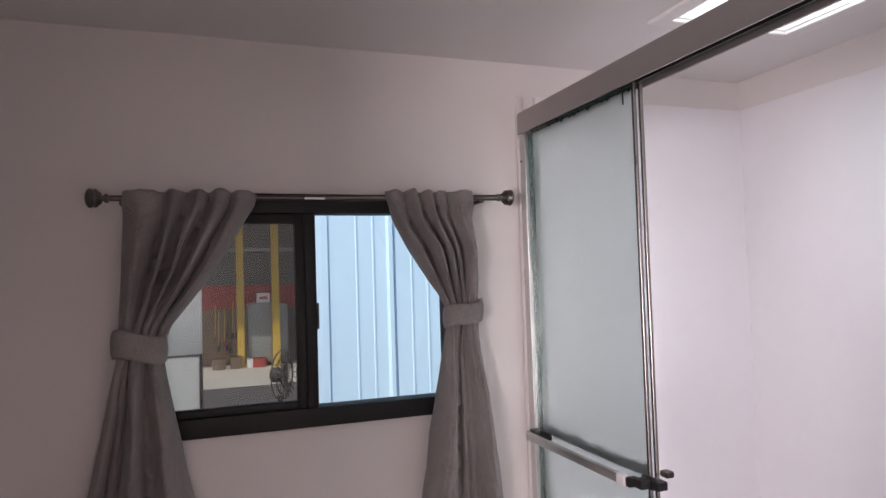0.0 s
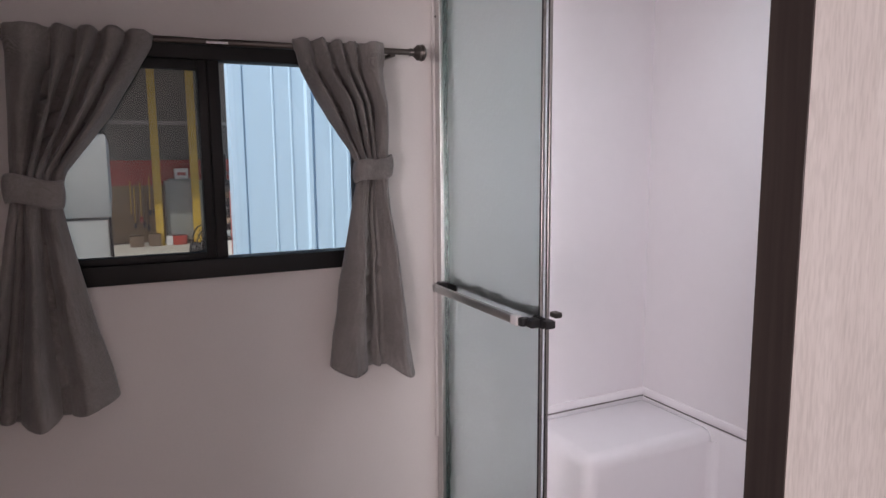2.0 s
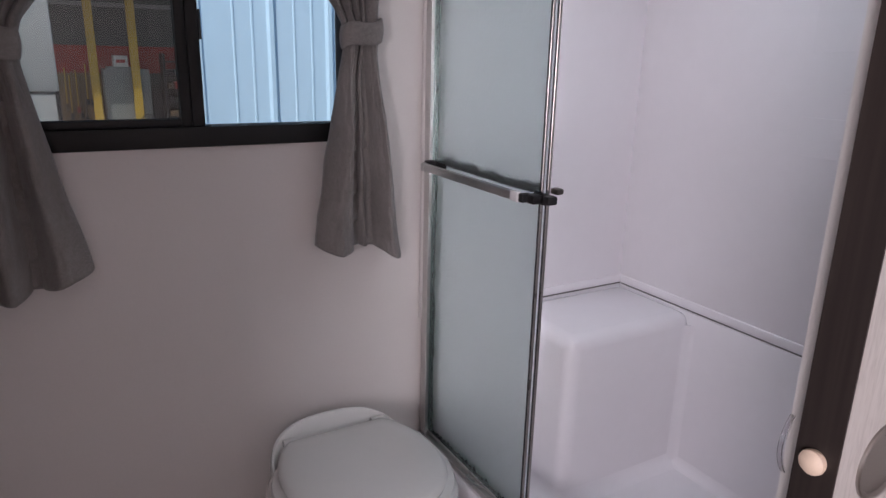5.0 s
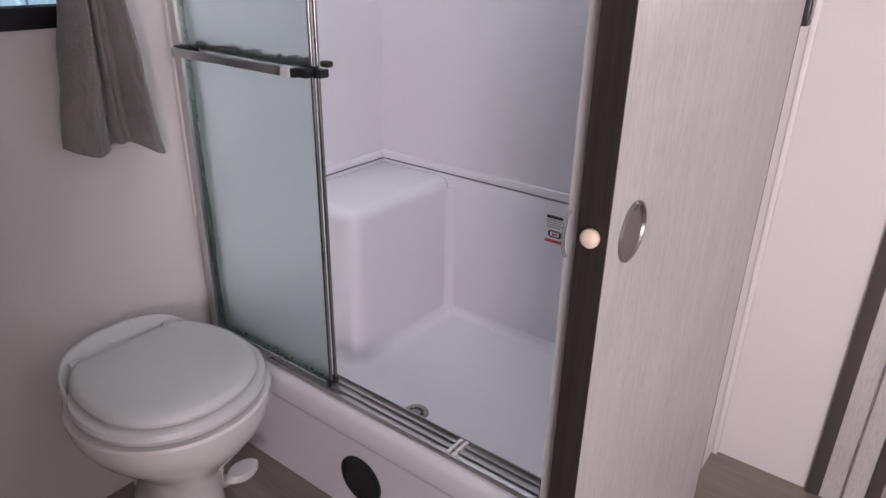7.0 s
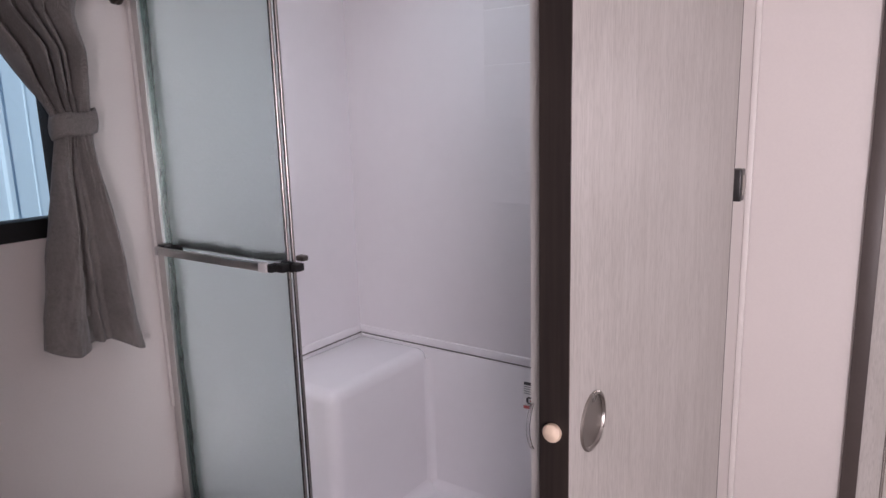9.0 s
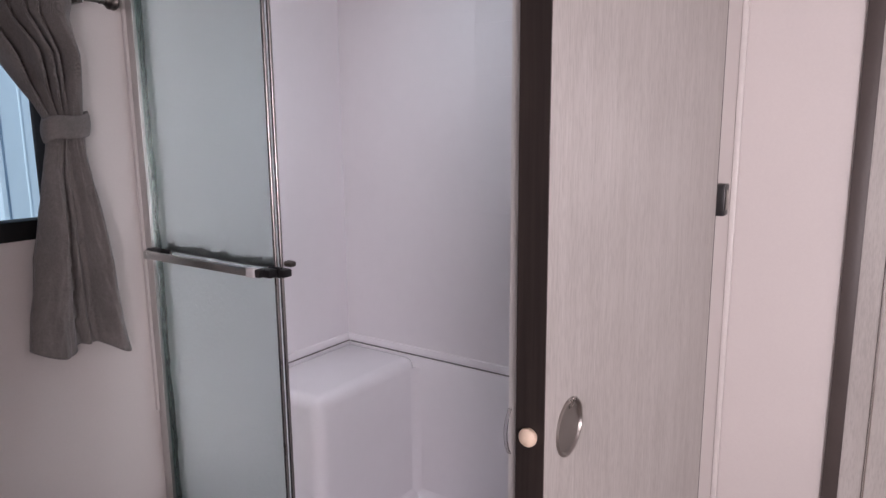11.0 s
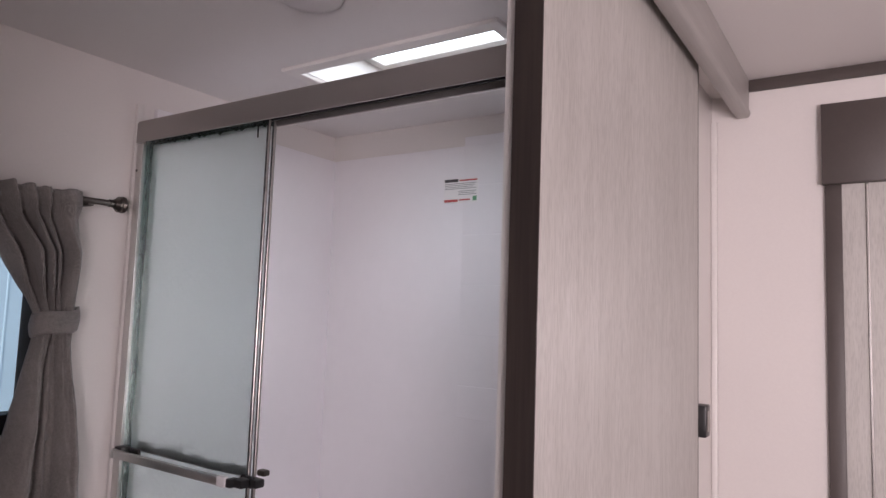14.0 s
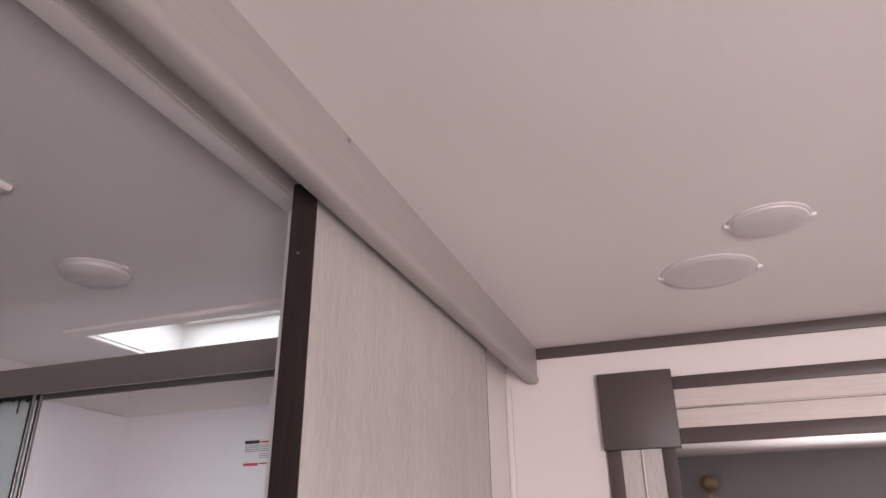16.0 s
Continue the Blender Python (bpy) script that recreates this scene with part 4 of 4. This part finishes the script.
vp = [(0.488, CR), (0.489, 1.8785), (0.4870, 1.8775), (0.4858, 1.8735), (0.4860, 1.8690), (0.4885, 1.8640), (0.4930, 1.8612), (0.5120, 1.8612), (0.5160, 1.8630), (0.5170, 1.8670), (0.517, CR)]
val = thing("valance", "pale wood valance over the sliding door track", "valance", (0.5, 0.494, 1.86))
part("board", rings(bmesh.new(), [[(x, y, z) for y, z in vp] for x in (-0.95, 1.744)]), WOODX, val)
part("screw", turned(bmesh.new(), (0.700, 0.4882, 1.9445), (0, -1, 0), [(0, 0.0035), (0.0015, 0.003), (0.002, 0.001)], 10), NICKEL, val)
structure("door_track", boxed(-0.95, 1.75, 0.5175, PY0, 1.918, CR), TRIM, "pale track board above the sliding door", "door track")
structure("doorway_trim", boxed(-0.06, 0.7495, PY0 + 0.002, PY1 + 0.004, 1.893, 1.8975, bevel=0.001), TRIM, "thin white trim along the doorway head", "trim")

# ---- bedroom: tall framed mirror on the east wall ----
mir = thing("framed_mirror", "tall mirror in a dark and pale wood frame on the wall", "mirror", (EX - 0.01, -0.3, 0.0))
FX = EX - 0.014
part("corner_block", boxed(EX - 0.030, EX, 0.172, 0.342, 1.690, 1.866, bevel=0.002), DARKF, mir, "square dark brown corner block")
part("stile", boxed(FX, EX, 0.306, 0.338, 0.02, 1.690, bevel=0.002), DARKF, mir, "dark brown outer stile")
part("stile", boxed(FX, EX, 0.186, 0.216, 0.02, 1.690, bevel=0.002), DARKF, mir, "dark brown inner stile")
part("stile_panel", boxed(FX + 0.004, EX, 0.216, 0.306, 0.02, 1.690), WOODW, mir, "pale wood strip")
part("inlay", turned(bmesh.new(), (FX + 0.003, 0.260, 0.02), (0, 0, 1), [(0, 0.0035), (1.67, 0.0035)], 10), CHROME, mir, "thin bright metal inlay")
part("rail", boxed(FX, EX, -1.30, 0.172, 1.820, 1.850, bevel=0.002), DARKF, mir, "dark brown upper rail")
part("rail", boxed(FX, EX, -1.30, 0.172, 1.698, 1.732, bevel=0.002), DARKF, mir, "dark brown lower rail")
part("rail_panel", boxed(FX + 0.004, EX, -1.30, 0.172, 1.732, 1.820), WOODY, mir, "pale wood strip")
part("inlay", turned(bmesh.new(), (FX + 0.003, -1.30, 1.776), (0, 1, 0), [(0, 0.0035), (1.472, 0.0035)], 10), CHROME, mir)
part("glass", boxed(EX - 0.006, EX - 0.002, -1.30, 0.186, 0.02, 1.698), MIRROR, mir, "silvered mirror glass")

# ---- bedroom behind the camera, seen in the mirror ----
sc = thing("wall_sconce", "aged brass ball wall light", "wall light", (-1.0, 0.09, 1.70))
part("arm", turned(bmesh.new(), (-1.0, 0.075, 1.64), (1, 0, 0), [(0, 0.03), (0.01, 0.03), (0.012, 0.010), (0.07, 0.010)], 16), BRASS, sc)
part("stem", turned(bmesh.new(), (-0.93, 0.075, 1.63), (0, 0, 1), [(0, 0.010), (0.05, 0.012), (0.06, 0.018), (0.07, 0.012)], 16), BRASS, sc)
part("ball", turned(bmesh.new(), (-0.93, 0.075, 1.69), (0, 0, 1), [(0.048 - 0.048 * math.cos(math.pi * k / 10), 0.048 * math.sin(math.pi * k / 10)) for k in range(11)], 20), BRASS, sc)
sc.location = (-1.0, 0.09, 1.755)
# window added to house the west fill lamp; only its top edge is mirrored
w2 = tagged(thing("added_window", "dark framed window added around the west fill lamp", "window", (-0.99, -0.62, 1.1)), kind="structure")
part("window_frame", boxed(-1.0, -0.97, -1.16, -0.14, 1.615, 1.655, bevel=0.004), BLACKF, w2)
part("window_frame", boxed(-1.0, -0.97, -1.16, -0.14, 0.88, 0.92, bevel=0.004), BLACKF, w2)
part("window_frame", boxed(-1.0, -0.97, -1.16, -1.12, 0.92, 1.615, bevel=0.004), BLACKF, w2)
part("window_frame", boxed(-1.0, -0.97, -0.18, -0.14, 0.92, 1.615, bevel=0.004), BLACKF, w2)
part("shade", boxed(-0.995, -0.985, -1.12, -0.18, 0.92, 1.615), SHADEM, w2)
# unseen shade added behind the south fill lamp, on solid wall
shade = thing("roller_shade", "white roller shade added behind the south fill lamp", "window shade", (-0.56, -1.59, 1.25))
part("cloth", boxed(-0.94, -0.18, -1.585, -1.580, 0.82, 1.68), SHADEM, shade)
part("cassette", boxed(-0.96, -0.16, -1.60, -1.55, 1.68, 1.74, bevel=0.008), TRIM, shade)

# ---- outside the window ----
G = -0.95
# dark near ground stands for shade, pale far ground for sun
structure("ground", boxed(-400, 400, W + 0.4, 16.4, G - 0.2, G), ASPH, "asphalt yard, its shade put into a dark grey", "ground")
structure("ground_far", boxed(-400, 400, 16.4, 600, G - 0.2, G + 0.004), CONC, "concrete apron before the shop, paled for sunlight", "ground")
structure("ground_near", boxed(-400, 400, -600, W + 0.4, G - 0.2, G), ASPH, "asphalt under the camper in the same shade-dark grey", "ground")
shed = thing("metal_building", "pale blue ribbed metal building beside the camper", "building", (2.4, 3.5, G))
bm = bmesh.new()
pts = [(0.835, 0.0)]
x = 0.958
while x < 4.4:
    pts += [(x, 0.0), (x + 0.065, 0.0), (x + 0.068, -0.004), (x + 0.075, -0.004), (x + 0.078, 0.0), (x + 0.155, 0.0), (x + 0.158, -0.004), (x + 0.166, -0.004), (x + 0.169, 0.0), (x + 0.232, 0.0), (x + 0.244, -0.016), (x + 0.264, -0.016), (x + 0.276, 0.0)]
    x += 0.30
front = [(px, 3.72 + py) for px, py in pts]
loop = front + [(front[-1][0], 3.82), (0.835, 3.82)]
rings(bm, [[(px, py, z) for px, py in loop] for z in (G, 3.6)])
part("ribbed_wall", bm, BLUEW, shed, "pale blue ribbed metal siding", round_off=False)
part("corner_flashing", boxed(0.815, 0.877, 3.712, 3.83, G, 3.6), BLUEW, shed)
for x in (1.02, 1.06):
    part("screw", turned(bmesh.new(), (x, 3.72, 1.37), (0, -1, 0), [(0, 0.005), (0.003, 0.003)], 8), WHITEP, shed)
tr = thing("white_trailer", "white box trailer with a dark seam", "trailer", (-1.2, 3.6, G))
part("upper_body", boxed(-2.4, 0.262, 3.05, 4.6, 1.150, 1.46, bevel=0.006), WHITEP, tr)
part("lower_body", boxed(-2.4, 0.250, 3.06, 4.6, 0.35, 1.143, bevel=0.006), WHITEP, tr)
part("edge_trim", boxed(0.250, 0.262, 3.045, 3.075, 0.80, 1.150, bevel=0.003), BLACKP, tr)
part("chassis", boxed(-2.4, 0.20, 3.2, 4.5, G + 0.25, 0.35), BLACKP, tr)
part("rope_bundle", turned(bmesh.new(), (-0.5, 3.2, 1.46), (1, 0, 0.02), [(0, 0.05), (0.2, 0.07), (0.5, 0.065), (0.7, 0.03)], 12), BLACKP, tr, "dark cover on the roof")
for x in (-1.9, -0.3):
    part("wheel", turned(bmesh.new(), (x, 3.3, G + 0.3), (0, 1, 0), [(0, 0.24), (0.02, 0.3), (0.2, 0.3), (0.22, 0.24)], 24), BLACKP, tr)

shop = thing("workshop", "dark open workshop with a ribbed metal back wall", "building", (2.0, 22, G))
bm = bmesh.new()
for k in range(44):
    box(bm, -6 + 0.4 * k, -6 + 0.4 * k + 0.36, 21.0, 21.06, G, 4.6)
    box(bm, -6 + 0.4 * k + 0.36, -6 + 0.4 * k + 0.40, 20.95, 21.06, G, 4.6)
part("back_wall", bm, SHOPW, shop, "grey-green ribbed metal wall", round_off=False)
part("side_wall", boxed(-6.1, -6.0, 17.15, 21.1, G, 4.6), SHOPW, shop)
part("side_wall", boxed(11.6, 11.7, 17.15, 21.1, G, 4.6), SHOPW, shop)
part("roof", boxed(-6.2, 11.8, 17.15, 21.2, 4.4, 4.7), SHOPD, shop)
part("girt", boxed(-6, 11.6, 20.85, 20.95, 2.35, 2.45), GREYC, shop)
part("red_board", boxed(-2.0, 6.4, 20.8, 20.9, 0.66, 1.36), REDP, shop)
part("plywood_board", boxed(-2.0, 1.75, 20.8, 20.9, G, 0.66), PLYW, shop)


def post(x, y, label):
    ob = thing("post", label, "post", (x, y, G), "yellow posts")
    bm = bmesh.new()
    box(bm, x - 0.095, x + 0.095, y - 0.11, y - 0.09, G, 4.4)
    box(bm, x - 0.095, x + 0.095, y + 0.09, y + 0.11, G, 4.4)
    box(bm, x - 0.012, x + 0.012, y - 0.09, y + 0.09, G, 4.4)
    part("beam", bm, YELLOW, ob, round_off=False)
    part("base_plate", boxed(x - 0.16, x + 0.16, y - 0.16, y + 0.16, G, G + 0.03), YELLOW, ob)


post(1.30, 20.0, "yellow painted steel post before the tool wall")
post(2.26, 19.9, "yellow painted steel post beside the grey cabinet")
cab = thing("cabinet", "grey metal cabinet against the workshop wall", "cabinet", (2.05, 20.4, G))
part("body", boxed(1.50, 2.60, 20.05, 20.75, G + 0.1, 0.78, bevel=0.01), GREYC, cab)
part("plinth", boxed(1.54, 2.56, 20.10, 20.7, G, G + 0.1), BLACKP, cab)
carton = thing("carton", "white carton on top of the grey cabinet", "box", (1.98, 20.4, 0.78))
part("body", boxed(1.78, 2.12, 20.15, 20.6, 0.84, 1.12, bevel=0.01), PAPER, carton)
part("print_bar", boxed(1.84, 2.06, 20.145, 20.15, 0.94, 1.02), INKR, carton)
part("tray", boxed(1.60, 2.2, 20.10, 20.65, 0.78, 0.84), GREYC, carton)
rt = random.Random(5)
for k in range(10):
    x = 0.62 + 0.085 * k + rt.uniform(-0.02, 0.02)
    tool = thing("hand_tool", "long-handled tool hanging on the board", "tool", (x, 20.75, 0.0), "tools on the board")
    lo = rt.uniform(-0.5, 0.0)
    part("handle", turned(bmesh.new(), (x, 20.76, lo), (0.02, 0, 1), [(0, 0.014), (0.9 - lo * 0.2, 0.016)], 8), rt.choice([YELLOW, PLYW, BROWNC, BROWNC]), tool)
    part("head", boxed(x - 0.04, x + 0.04, 20.74, 20.78, lo - 0.16, lo, bevel=0.01), rt.choice([BLACKP, BROWNC, REDP]), tool)
for x, w, h, mat, what in ((1.15, 0.30, 0.34, BROWNC, "brown crate on the shop floor"), (0.70, 0.34, 0.30, BROWNC, "brown crate beside the tools"), (1.52, 0.16, 0.26, PAPER, "white bucket by the post"), (1.78, 0.36, 0.26, REDP, "red toolbox on the floor")):
    ob = thing("floor_box", what, "container", (x, 19.9, G))
    part("body", boxed(x - w / 2, x + w / 2, 19.75, 20.0, G + 0.004, G + h, bevel=0.015), mat, ob)
    part("rim", boxed(x - w / 2 - 0.01, x + w / 2 + 0.01, 19.74, 20.01, G + h - 0.03, G + h, bevel=0.008), mat, ob)
fan = thing("floor_fan", "black wire floor fan in the yard", "fan", (1.42, 8.6, G))
for k in range(4):
    r = 0.30 - 0.065 * k
    part("cage_ring", turned(bmesh.new(), (1.43, 8.6 - 0.03 * k, 0.30), (0, 1, 0), [(0, r - 0.012), (0, r), (0.012, r), (0.012, r - 0.012), (0, r - 0.012)], 32, False), BLACKP, fan)
for k in range(12):
    a = math.pi * k / 12
    d = Vector((math.cos(a), 0, math.sin(a)))
    part("cage_wire", turned(bmesh.new(), Vector((1.43, 8.56, 0.30)) - d * 0.295, d, [(0, 0.006), (0.59, 0.006)], 6), BLACKP, fan)
part("motor", turned(bmesh.new(), (1.43, 8.55, 0.30), (0, 1, 0), [(0, 0.05), (0.02, 0.09), (0.18, 0.09), (0.2, 0.05)], 20), BLACKP, fan)
part("stand", boxed(1.40, 1.46, 8.62, 8.66, G, 0.05), BLACKP, fan)
part("foot", boxed(1.20, 1.66, 8.5, 8.8, G, G + 0.05, bevel=0.01), BLACKP, fan)
tarp = thing("red_hose_reel", "orange-red hose bundle hanging beside the metal building", "hose", (1.0, 5.2, G))
part("bundle", rings(bmesh.new(), [[(1.00, 5.1, z), (1.08 + 0.02 * math.sin(3 * z), 5.1, z), (1.09, 5.2, z), (1.01, 5.2, z)] for z in (G, 0.2, 0.6, 0.9, 1.14)]), REDP, tarp)
fan.location, fan.rotation_euler = (1.17, 8.6, G), (0, 0, radians(58))
rack = thing("shelf_rack", "dark metal shelf rack full of small parts bins", "shelf", (3.6, 20.3, G))
for x in (2.98, 4.58):
    part("upright", boxed(x - 0.03, x + 0.03, 20.0, 20.6, G, 1.2), BLACKP, rack)
for k in range(6):
    part("board", boxed(3.0, 4.56, 20.0, 20.6, G + 0.12 + 0.36 * k, G + 0.15 + 0.36 * k), BLACKP, rack)
for k in range(5):
    x = 3.04
    while x < 4.4:
        w = rt.uniform(0.12, 0.26)
        h = rt.uniform(0.10, 0.24)
        b = thing("parts_bin", "small plastic bin on the shelf rack", "bin", (x + w / 2, 20.2, G + 0.15 + 0.36 * k), "bins on the rack")
        part("body", boxed(x, x + w * 0.9, 20.02, 20.4, G + 0.15 + 0.36 * k, G + 0.15 + 0.36 * k + h, bevel=0.01), rt.choice([BROWNC, GREYC, BLACKP, REDP, BROWNC, SHOPW]), b)
        x += w
